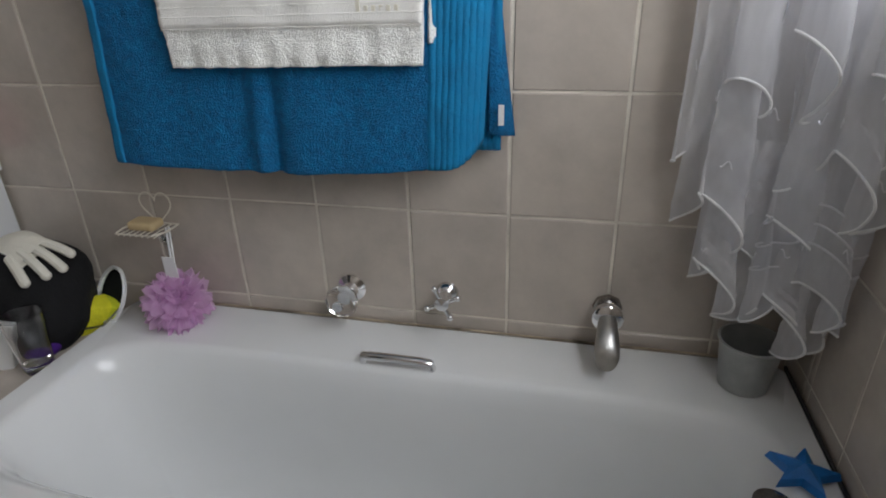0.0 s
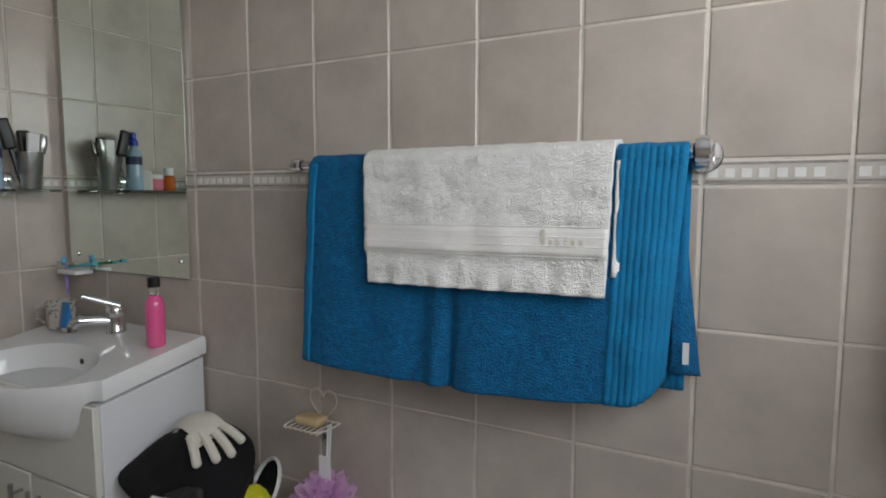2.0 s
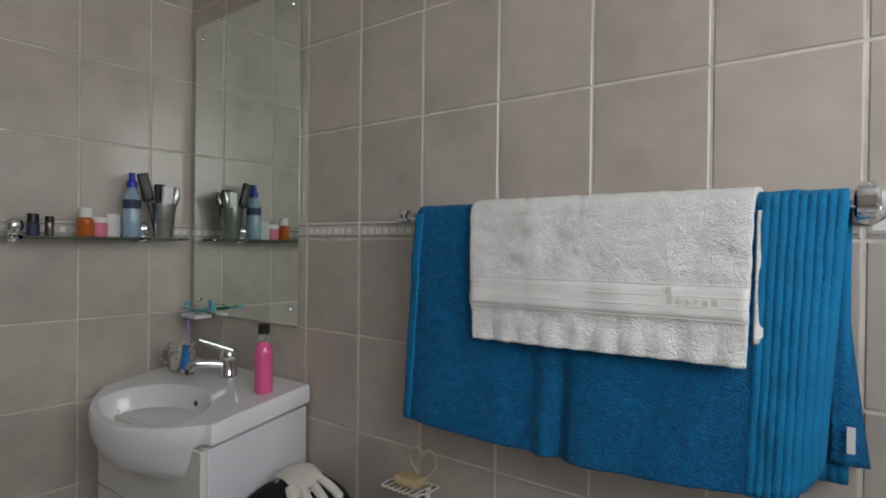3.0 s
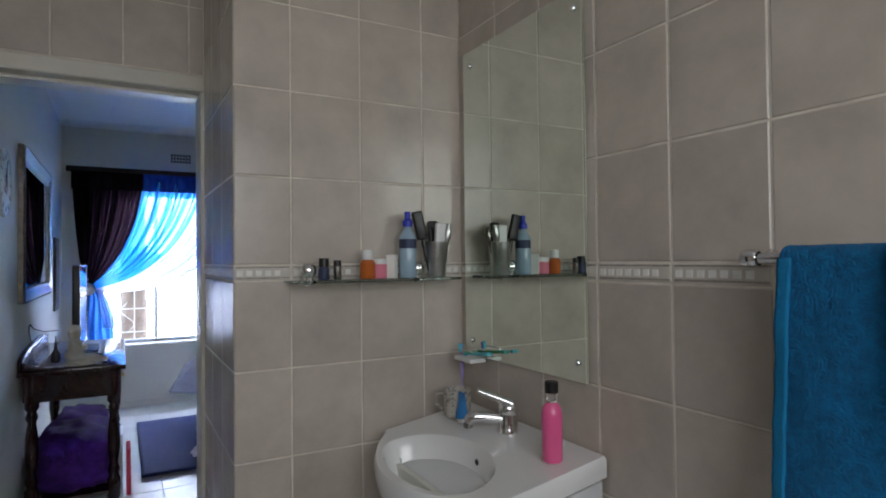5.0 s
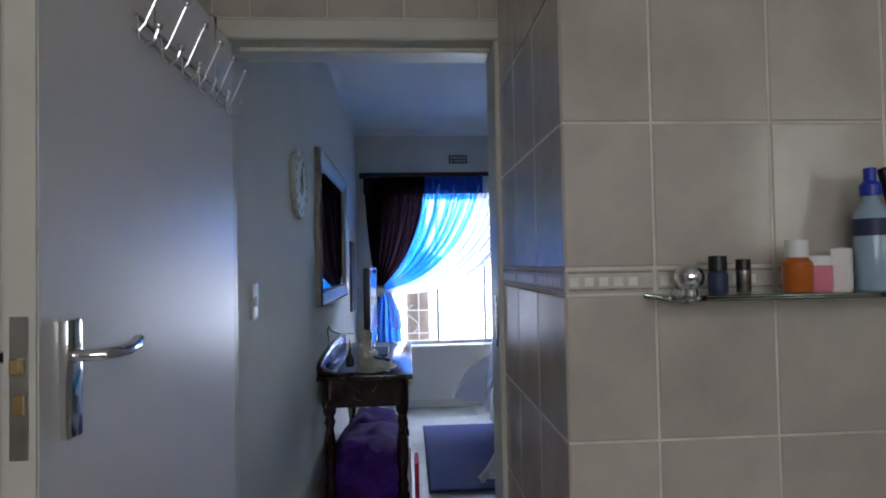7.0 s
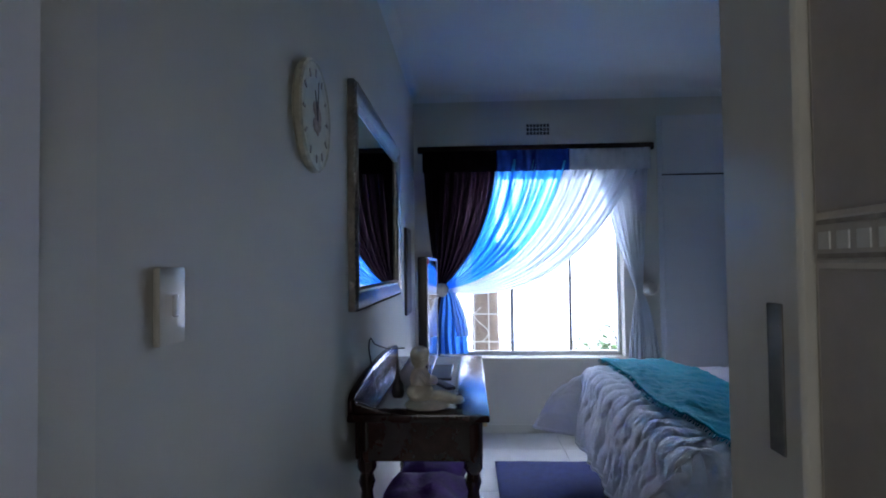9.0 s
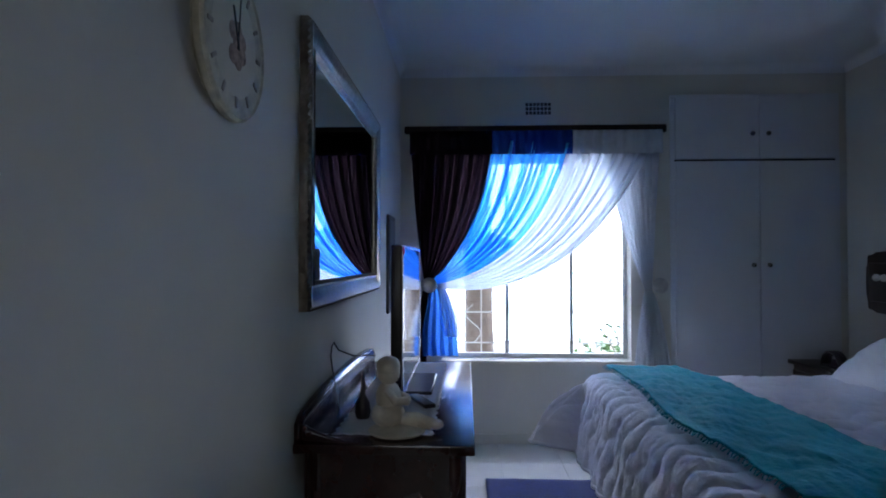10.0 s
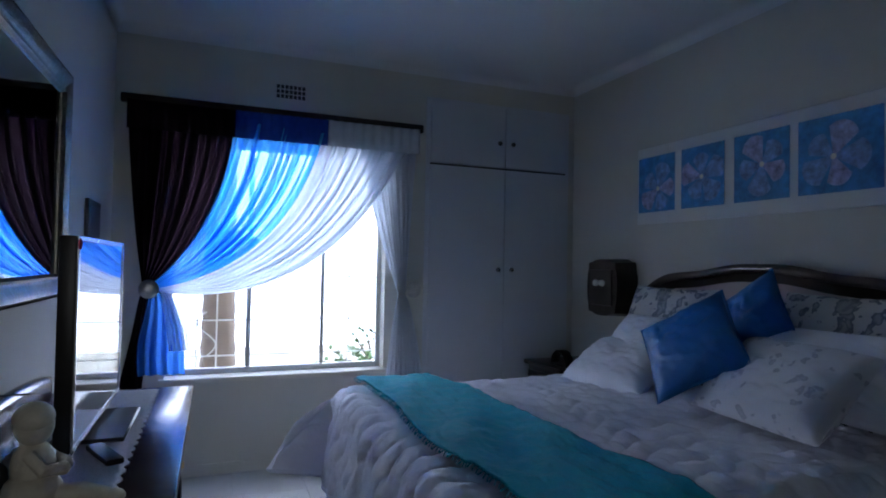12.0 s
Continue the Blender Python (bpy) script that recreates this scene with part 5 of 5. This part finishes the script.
for nm, ua, ub, m, lab in (("brown_panel", Y0, 0.315, M_BROWNC, "opaque dark brown panel"), ("blue_panel", 0.31, 0.875, M_BLUEC, "sheer royal blue panel"), ("white_panel", 0.87, Y1, M_WHITEC, "sheer white panel")):
    part(nm, sheet(B(), swag_fn(ua, ub), 170, 44), m, swag, lab)
    # added opaque strip: darkens the top, where the lintel blocks the light
    mm = {"brown_panel": M_BROWNC, "blue_panel": M_BLUETOP, "white_panel": M_WHITETOP}[nm]
    part("heading", sheet(B(), lambda a, v: (0.088 + 0.006 * sin(a * 60), ua + (ub - ua) * a, ZT - 0.005 - 0.165 * v), 60, 3), mm, swag, "opaque band for the unlit curtain top", thick=0.006)
fg = swag_fn(0.31, 0.875, -0.025)
part("blue_gather", sheet(B(), lambda a, v: fg(a, 0.52 + 0.48 * v), 90, 24), M_BLUEC, swag, "gathered blue cloth near the tieback")
rnd = random.Random(4)
for m, lo_u, hi_u, cnt in ((M_BLUEC, 0.33, 0.86, 13), (M_WHITEC, 0.89, 1.45, 14), (M_BROWNC, -0.28, 0.3, 8)):
    for k in range(cnt):
        uu = lo_u + (hi_u - lo_u) * (k + rnd.random()) / cnt
        drift, wd = 0.10 * (rnd.random() - 0.5), 0.012 + 0.022 * rnd.random()
        f0 = swag_fn(0.0, 1.0, 0.028)
        part("fold", sheet(B(), lambda a, v: f0(uu + drift * v + wd * (a - 0.5) * (0.4 + 1.2 * sin(pi * min(1.0, v * 1.1 + 0.05))), 0.05 + 0.93 * v), 4, 40), m, swag, "gathered fold")


def tail(ya, yb, zt, zb, w0, seed, dx):
    def fn(a, v):
        y = TIE[0] + (ya + (yb - ya) * a) * (w0 + (1 - w0) * min(1, v * 1.6) ** 0.7)
        return (0.02 + dx + 0.016 * sin(a * 26 + seed) * (0.3 + v), y + 0.012 * sin(v * 5 + seed), zt + (zb - zt) * v)
    return fn


part("brown_tail", sheet(B(), tail(-0.15, -0.03, 1.15, 0.3, 0.3, 0.0, -0.02), 40, 24), M_BROWNC, swag)
part("blue_tail", sheet(B(), tail(-0.05, 0.2, 1.14, 0.64, 0.3, 1.0, 0.0), 36, 20), M_BLUED, swag)
part("white_tail", sheet(B(), tail(0.1, 0.21, 1.13, 0.78, 0.35, 2.0, 0.02), 24, 16), M_WHITEC, swag)
tb1 = Matrix.Rotation(radians(90), 3, "Y")
rc_ = thing("white_curtain", "white voile curtain tied back beside the window", "curtain", (RODX, 0, 0), "window curtains")


def right_fn(a, v):
    top = 1.10 + 0.4 * a
    tie = 1.39 + 0.05 * a
    bot = 1.29 + 0.32 * a
    if v < 0.62:
        t = v / 0.62
        y = top + (tie - top) * (t ** (1.5 - 0.5 * a))
        z = ZT - 0.02 + (1.13 - ZT) * t
    else:
        t = (v - 0.62) / 0.38
        y = tie + (bot - tie) * t ** 0.7
        z = 1.11 - 0.75 * t
    k = 0.35 + 0.65 * abs(v - 0.62) / 0.62
    return (-0.005 + 0.02 * k * sin(a * 40 + 2 * v) + 0.006 * sin(a * 90), y, z)


part("cloth", sheet(B(), right_fn, 110, 50), M_WHITED, rc_)
for y, x in ((TIE[0] - 0.01, 0.07), (1.478, 0.06)):
    tk = thing("curtain_tieback", "round glass-faced curtain tieback knob", "tieback", (RODX, y, 1.145), "curtain tiebacks")
    part("knob", lathe(B(), [(0.012, -0.05), (0.012, 0.0), (0.04, 0.004), (0.055, 0.014), (0.045, 0.024), (0.02, 0.03), (0.0, 0.03)], 26, (x - 0.02, 0, 0), tb1), M_STEEL, tk, "")
    part("stem", rod(B(), (-0.0645, 0, 0), (x - 0.03, 0, 0), 0.008), M_STEEL, tk)

vt = thing("air_vent", "square-holed plaster air vent high on the wall", "vent", (BW, 0.653, 2.425))
# holes are flat black squares: their inner darkness is painted, nothing is cut
for k in range(3):
    for j in range(7):
        part("vent_hole", box(B(), 0.0005, 0.0022, -0.094 + j * 0.027, -0.073 + j * 0.027, -0.045 + k * 0.031, -0.021 + k * 0.031), M_BLACKLINE, vt)
part("plate", box(B(), 0.0, 0.0005, -0.105, 0.105, -0.055, 0.055), M_WALL, vt)

# built-in cupboard
cu = thing("built_in_cupboard", "white painted built-in cupboard with upper and lower doors", "cupboard", (BW, 0, 0))
C0, C1 = 1.62, 2.745
part("surround", box(B(), 0.0005, 0.012, C0 - 0.03, C1 + 0.03, 0.0, 2.51, 0.002), M_CUPB, cu)
mid = 2.21
for y0, y1, hy in ((C0, mid - 0.002, mid - 0.055), (mid + 0.002, C1, mid + 0.055)):
    for z0, z1, hz in ((0.06, 2.028, 1.288), (2.044, 2.487, 2.22)):
        d = part("cupboard_door", box(B(), 0.0125, 0.03, y0, y1, z0, z1, 0.002), M_CUPB, cu)
        part("door_knob", lathe(B(), [(0.008, 0), (0.008, 0.012), (0.017, 0.018), (0.016, 0.028), (0.0, 0.032)], 16, (0.0295, hy, hz), tb1), M_DARKCHROME, d)
# black strip paints the shade in the slit between upper and lower doors
part("shadow_gap", box(B(), 0.0121, 0.014, C0, C1, 2.0285, 2.0435), M_BLACKLINE, cu)

# bed
bed = thing("bed", "wide bed with a dark carved headboard", "bed", (-4.86, 1.73, 0))
BX0, BX1, BY0, BY1, BZ = -0.83, 0.83, -0.83, 1.0, 0.60
part("mattress", box(B(), BX0 + 0.01, BX1 - 0.01, BY0 + 0.02, BY1, 0.3, BZ, 0.05, 3), M_PILLOW, bed)
part("divan_base", box(B(), BX0 + 0.03, BX1 - 0.03, BY0 + 0.04, BY1, 0.06, 0.299, 0.01), M_DWOOD, bed)
for x in (BX0 + 0.1, BX1 - 0.1):
    for y in (BY0 + 0.12, BY1 - 0.1):
        part("foot", rod(B(), (x, y, 0), (x, y, 0.06), 0.03), M_DWOOD, bed)


def arch(x):
    q = abs(x) / 0.92
    return 1.33 - 0.2 * q ** 2.2 + 0.03 * cos(q * 9) * q


bm = B()
sheet(bm, lambda u, v: (-0.92 + 1.84 * u, 1.05, 0.2 + v * (arch(-0.92 + 1.84 * u) - 0.2)), 48, 4)
part("headboard", bm, M_DWOOD, bed, "dark carved headboard with an arched top", thick=0.045)
part("headboard_trim", tube(B(), [(-0.92 + 1.84 * k / 48, 1.03, arch(-0.92 + 1.84 * k / 48)) for k in range(49)], 0.024, 10), M_DWOOD, bed)
part("headboard_panel", sheet(B(), lambda u, v: (-0.55 + 1.1 * u, 1.015, 0.85 + v * (arch(-0.55 + 1.1 * u) - 0.92)), 24, 2), M_PANELINSET, bed, "pale upholstered panel", thick=0.012)

ql = thing("quilt", "pale lilac-white quilt hanging over the foot of the bed", "quilt", (-4.86, 1.73, 0))


def puff(a, b):
    """The quilt's stitched puffs over the cloth's own coordinates in metres."""
    w = 0.05 * sin(b * 9) + 0.03 * sin(b * 23 + a * 5)
    s1 = abs(sin((a + w) * pi / 0.12))
    s2 = abs(sin((b + 0.04 * sin(a * 17)) * pi / 0.15))
    fine = fuzz(a * 3 + 0.3 * b, b * 14, 2, 2.2) if b > -0.86 else fuzz(a * 14, b * 3, 2, 2.2)
    return 0.018 * (s1 ** 0.5) * (0.5 + 0.5 * s2 ** 0.5) + 0.006 * fuzz(a, b, 0, 13) + 0.007 * fine


QZ = 0.66


def quilt_fn(u, v):
    a = -0.96 - 0.28 + (1.92 + 0.56) * u           # across, with side drops
    b = -0.9 - 0.42 + (0.9 + 0.42 + 0.98) * v      # along, with the foot drop
    p = puff(a, b)
    dx, dy = max(0.0, abs(a) - 0.84), max(0.0, -0.86 - b)
    sx = 1 if a > 0 else -1
    r = 0.06
    drop = 0.0
    out_x = out_y = 0.0
    if dx > 0:
        e = min(dx / r, pi / 2)
        out_x = r * sin(e) + 0.12 * max(0, dx - r * pi / 2)
        drop += r * (1 - cos(e)) + max(0, dx - r * pi / 2)
    if dy > 0:
        e = min(dy / r, pi / 2)
        fold = 0.009 * sin(a * 17) * min(1, dy / 0.3)
        out_y = r * sin(e) + 0.16 * max(0, dy - r * pi / 2) + fold
        drop += r * (1 - cos(e)) + max(0, dy - r * pi / 2)
    if dx > 0 and dy > 0:
        k = min(1.0, (dx + dy) / 0.4)
        drop = max(dx, dy) * 0.86
        out_x, out_y = 0.05 * k + 0.1 * dx, 0.15 * k + 0.45 * dy
    x = sx * min(abs(a), 0.84) + sx * (out_x + (p if dx > 0.05 else 0))
    y = max(b, -0.86) - out_y - (p if dy > 0.05 else 0)
    z = QZ + (p if dx <= 0.05 and dy <= 0.05 else 0) - drop + 0.02 * fuzz(a, b, 5, 1.7)
    return (x, y, max(0.03, z))


part("cover", sheet(B(), quilt_fn, 230, 200), M_QUILT, ql, thick=0.012)
part("bound_edge", tube(B(), [quilt_fn(k / 160, 0.004) for k in range(161)], 0.011, 7), M_QUILT, ql, "rounded bound edge")

tz = thing("throw_blanket", "turquoise fleece throw with a fringe across the foot of the bed", "throw", (-4.86, 1.73, 0))


def throw_fn(u, v):
    a = -0.87 + 2.07 * u
    b = -0.79 + (0.38 + 0.13 * min(1.0, u * 2)) * v + 0.03 * sin(u * 9) + 0.06 * (u - 0.3) * (1 - v)
    x, z = a, QZ + 0.058 + 0.008 * fuzz(a, b, 2, 5) + 0.010 * fuzz(a, b, 7, 14) + 0.006 * sin(b * 20 + a * 9) + 0.004 * fuzz(a * 12 + b * 5, b * 26, 3, 1.6)
    d = a - 0.88
    if d > 0:
        x, z = 0.88 + 0.06 + 0.03 * sin(b * 18), z - d
    e = max(0.0, -0.81 - b)
    return (x, b, z - e * 1.3)


part("cloth", sheet(B(), throw_fn, 200, 100), M_THROW, tz, thick=0.01)
for k in range(110):
    p = Vector(throw_fn(k / 110, 0.0))
    part("tassel", tube(B(), [p, p + Vector((0.004 * sin(k), -0.009, -0.004)), p + Vector((0.008 * sin(k * 2.1), -0.016, -0.014))], 0.0025, 4), M_THROW, tz)


def pillow(name, label, at, rot, w, h_, d, m, group, edge=0.0):
    t = thing(name, label, "pillow", at, group)
    t.matrix_basis = pose(*at, *rot) @ pose(0, 0, 0, 0, 0, 38 if edge else 0)
    bm = B()
    for s in (1, -1):
        def fn(u, v):
            x, y = 2 * u - 1, 2 * v - 1
            q = max(0.0, (1 - abs(x) ** 3.2)) ** 0.55 * max(0.0, (1 - abs(y) ** 3.2)) ** 0.55
            px = x * w / 2 * (1 - 0.06 * (1 - abs(y) ** 2) * abs(x) ** 3)
            py = y * h_ / 2 * (1 - 0.06 * (1 - abs(x) ** 2) * abs(y) ** 3)
            return (px, py, s * d / 2 * q * (1 + 0.15 * fuzz(x, y, at[0] * 7, 1.8)) + 0.008 * fuzz(x, y, at[1] * 5, 5) * q - s * 0.02 * q * max(0.0, 0.35 - abs(fuzz(x * 1.3 + y, y - 0.4 * x, at[0] * 9, 2.6))))
        sheet(bm, fn, 44, 44)
    bmesh.ops.remove_doubles(bm, verts=bm.verts, dist=0.0006)
    part("cushion_cover", bm, m, t)
    if edge:
        ring_ = [(x * w / 2, y * h_ / 2, 0) for x, y in [(-1, -1), (0, -0.94), (1, -1), (0.94, 0), (1, 1), (0, 0.94), (-1, 1), (-0.94, 0)]]
        part("piping", tube(B(), ring_, edge, 6, True), m, t)
    return t


PZ = QZ + 0.02
g1 = "pillows on the bed"
pillow("pillow", "grey floral pillow propped against the headboard", (-5.36, 2.62, PZ + 0.33), (68, 0, 4), 0.6, 0.44, 0.16, M_PRINT, g1)
pillow("pillow", "grey floral pillow leaning on the dark headboard", (-4.32, 2.62, PZ + 0.34), (68, 0, -4), 0.74, 0.44, 0.16, M_PRINT, g1)
pillow("pillow", "plump white pillow lying at the head of the bed", (-5.38, 2.32, PZ + 0.1), (30, 0, 10), 0.56, 0.4, 0.2, M_PILLOW, g1)
pillow("pillow", "white pillow standing behind the blue cushions", (-5.36, 2.47, PZ + 0.24), (50, 0, 0), 0.5, 0.32, 0.14, M_PILLOW, g1)
pillow("pillow", "white pillow with grey flowers in front of the others", (-4.36, 2.27, PZ + 0.2), (42, 0, -6), 0.62, 0.42, 0.2, M_PRINTW, g1)
pillow("pillow", "white pillow behind the flowered pillow", (-4.28, 2.42, PZ + 0.25), (52, 0, -2), 0.74, 0.38, 0.18, M_PILLOW, g1)
pillow("cushion", "shiny blue satin cushion standing on its corner", (-4.74, 2.2, PZ + 0.3), (56, 0, 8), 0.42, 0.42, 0.15, M_BLUESATIN, "blue cushions", 0.007)
pillow("cushion", "blue satin cushion propped behind the other cushion", (-4.68, 2.5, PZ + 0.42), (70, 0, -6), 0.34, 0.34, 0.14, M_BLUESATIN, "blue cushions", 0.007)

# bedside
ns = thing("nightstand", "dark wooden nightstand beside the bed", "nightstand", (-6.2, 2.54, 0))
part("carcass", box(B(), -0.21, 0.21, -0.2, 0.25, 0.05, 0.62, 0.01, 2), M_DWOOD, ns)
part("top", box(B(), -0.235, 0.235, -0.225, 0.27, 0.621, 0.65, 0.008, 2), M_DWOOD, ns)
for z in (0.12, 0.37):
    d = part("drawer", box(B(), -0.19, 0.19, -0.216, -0.201, z, z + 0.22, 0.004), M_DWOOD, ns)
    part("drawer_knob", lathe(B(), [(0.007, 0), (0.014, 0.012), (0, 0.022)], 12, (0, -0.216, z + 0.11), turn_s), M_BRASS, d)
for x in (-0.18, 0.18):
    for y in (-0.17, 0.22):
        part("foot", rod(B(), (x, y, 0), (x, y, 0.05), 0.018, 0.024), M_DWOOD, ns)
cl = thing("bedside_clock", "small dark rounded clock on the nightstand", "clock", (-6.1, 2.42, 0.651))
part("case", sheet(B(), lambda u, v: (0.09 * cos(pi * u), -0.03 + 0.06 * v, 0.1 * sin(pi * u)), 20, 1), M_BLACKP, cl, thick=0.012)
part("foot_bar", box(B(), -0.09, 0.09, -0.03, 0.03, 0, 0.012, 0.003), M_BLACKP, cl)
br = thing("wall_shelf_cabinet", "dark carved wooden wall cabinet with two pale knobs", "wall cabinet", (-6.0, BN - 0.001, 1.185))
bm = B()
lo, up = [], []
for k in range(48):
    a = 2 * pi * k / 48
    c, s = cos(a), sin(a)
    rr = 1 + 0.035 * cos(8 * a)
    p = (0.16 * rr * math.copysign(abs(c) ** 0.42, c), 0.19 * rr * math.copysign(abs(s) ** 0.42, s))
    lo.append(bm.verts.new((p[0], -0.001, p[1]))), up.append(bm.verts.new((p[0] * 0.97, -0.17, p[1] * 0.97)))
for k in range(48):
    j = (k + 1) % 48
    bm.faces.new((lo[k], lo[j], up[j], up[k]))
bm.faces.new(up), bm.faces.new(lo)
part("carcass", bm, M_DWOOD, br)
part("raised_panel", box(B(), -0.12, 0.12, -0.185, -0.171, -0.12, 0.12, 0.012, 2), M_DWOOD, br)
for x in (-0.03, 0.035):
    part("knob", ball(B(), (x, -0.195, 0.03), 0.022, 14), M_WHITEP, br, "pale knob")

# flower panels on the wall
art = thing("flower_picture_panel", "white panel with four painted blue flower pictures", "picture", (-5.08, BN - 0.001, 1.855))
part("mount", box(B(), -0.75, 0.83, -0.018, 0, -0.25, 0.245, 0.003), M_ARTW, art)
for k, (x0, x1) in enumerate(((-0.735, -0.414), (-0.36, -0.045), (0.02, 0.345), (0.39, 0.775))):
    pic = part("picture", box(B(), x0, x1, -0.0205, -0.0185, -0.175, 0.18), M_ARTB, art, "blue painted flower")
    c0 = ((x0 + x1) / 2 + (0.02, 0.0, 0.01, -0.02)[k], (-0.03, 0.0, 0.01, -0.01)[k])
    for j in range(5):
        a = j * 2 * pi / 5 + 0.4 * k
        r0 = 0.075 + 0.015 * ((j + k) % 2)
        bm = B()
        ce = bm.verts.new((c0[0], -0.0212 - 0.0003 * j, c0[1]))
        rim = []
        for q in range(13):
            b_ = -0.62 + 1.24 * q / 12
            rr = 2 * r0 * cos(b_ * 1.9 / 1.3) ** 0.5 * 0.92 if abs(b_) < 0.6 else 0.3 * r0
            rim.append(bm.verts.new((max(x0 + 0.006, min(x1 - 0.006, c0[0] + rr * cos(a + b_))), -0.0212 - 0.0003 * j, max(-0.168, min(0.172, c0[1] + rr * sin(a + b_))))))
        for q in range(12):
            bm.faces.new((ce, rim[q], rim[q + 1]))
        part("petal", bm, M_PETALP if (j + k) % 3 == 0 else M_PETAL, pic)
    part("flower_centre", ball(B(), (c0[0], -0.023, c0[1]), (0.014, 0.002, 0.014), 12), M_PALEDOT, pic)

bm = B()
sheet(bm, lambda u, v: (-5.85 + 1.42 * u, 0.24 + 1.05 * v, 0.014 + 0.003 * fuzz(u * 9, v * 9, 0, 1)), 40, 40)
rg = solid("rug", bm, M_RUG, "dark navy pile rug beside the bed", "rug", at=(0, 0, 0))
s_ = rg.modifiers.new("thickness", "SOLIDIFY")
s_.thickness = 0.014

# ---- tiles ----
TW, TH, GAP = 0.204, 0.24, 0.0045
BZ0, BZ1 = 1.335, 1.378
tile_meshes = {}


def tile_mesh(w, h_, kind):
    key = (round(w, 3), round(h_, 3), kind)
    if key not in tile_meshes:
        bm = B()
        c = 0.0022
        a = [bm.verts.new((x, 0, z)) for x, z in ((0, 0), (w, 0), (w, h_), (0, h_))]
        b = [bm.verts.new((x, -0.0042, z)) for x, z in ((0, 0), (w, 0), (w, h_), (0, h_))]
        d = [bm.verts.new((x, -0.006, z)) for x, z in ((c, c), (w - c, c), (w - c, h_ - c), (c, h_ - c))]
        for k in range(4):
            j = (k + 1) % 4
            bm.faces.new((a[k], a[j], b[j], b[k])), bm.faces.new((b[k], b[j], d[j], d[k]))
        bm.faces.new(d)
        mats = [M_TILE]
        if kind == "border":
            mats = [M_TRIM, M_STONE, M_PALE]
            n = max(1, int(w / 0.025))
            for k in range(n):
                x = 0.006 + k * 0.0245
                if x + 0.016 < w:
                    box(bm, x, x + 0.015, -0.0074, -0.0055, h_ * 0.30, h_ * 0.68, m=2)
            for z in (0.1, 0.84):
                box(bm, 0.003, w - 0.003, -0.0069, -0.0055, h_ * z, h_ * z + 0.004, m=1)
        tile_meshes[key] = body("tile", bm, mats, False)
    return tile_meshes[key]


def tile_wall(parent, origin, ang, length, phase, z0, z1, skip=()):
    """Tiles from origin along a direction (degrees about z), the joint nearest the start at phase."""
    rows_ = [(BZ0, BZ1, "border")]
    up0 = z0 if z0 > BZ1 else BZ1
    k = 0
    while BZ0 - k * TH > z0:
        rows_.append((max(z0, BZ0 - (k + 1) * TH), BZ0 - k * TH, "plain"))
        k += 1
    k = 0
    while up0 + k * TH < z1:
        rows_.append((up0 + k * TH, min(z1, up0 + (k + 1) * TH), "plain"))
        k += 1
    cols, u = [], phase - TW
    while u < length:
        a, b = max(0.0, u), min(length, u + TW)
        if b - a > 0.012:
            cols.append((a, b))
        u += TW
    rot = pose(0, 0, 0, 0, 0, ang)
    for za, zb, kind in rows_:
        if zb - za < 0.012 or zb > z1 + 0.001 or za < z0 - 0.001:
            continue
        for a, b in cols:
            if any(a < s[1] - 0.01 and b > s[0] + 0.01 and za < s[3] - 0.01 and zb > s[2] + 0.01 for s in skip):
                continue
            g = GAP / 2
            ob = new("tile", tile_mesh(b - a - GAP, zb - za - GAP, kind))
            ob.matrix_basis = Matrix.Translation(origin) @ rot @ Matrix.Translation((a + g, -0.0, za + g)) @ pose(0, 0, 0, (random.random() - 0.5) * 0.25, 0, (random.random() - 0.5) * 0.25)
            ob.parent = parent


tile_wall(wall_n, (WX, NY + 0.006, 0), 0, EX - WX, (-WX) % TW, 0.0, HB)
tile_wall(wall_w, (WX - 0.006, PN, 0), 90, NY - PN, (0.945 - PN) % TW, 0.0, HB)
tile_wall(wall_w, (FX + 0.008, PN + 0.006, 0), 0, WX - FX - 0.008, 0.0, 0.0, HB)
tile_wall(wall_over, (FX - 0.006, PS, 0), 90, PN - PS, 0.1, DT + 0.06, HB)
tile_wall(wall_e, (EX + 0.006, NY, 0), -90, 0.12, 0.1, 0.0, HB)
tile_wall(wall_e, (EX + 0.006, NY - 0.12, 0), -90, NY - 0.12 - SY, 0.15, 0.0, 1.3)

FT = 0.4
ft = body("floor_tile", box(B(), 0.002, FT - 0.002, 0.002, FT - 0.002, -0.005, 0.0, 0.0012), M_FLOOR, False)
x = BW
while x < EX:
    y = SY
    while y < BN:
        if not (x > BX + 0.3 and y > NY) and not (x + FT < WX - 0.2 and y + FT < PS):
            ob = new("floor_tile", ft)
            ob.location = (x, y, 0)
            ob.parent = floor
        y += FT
    x += FT
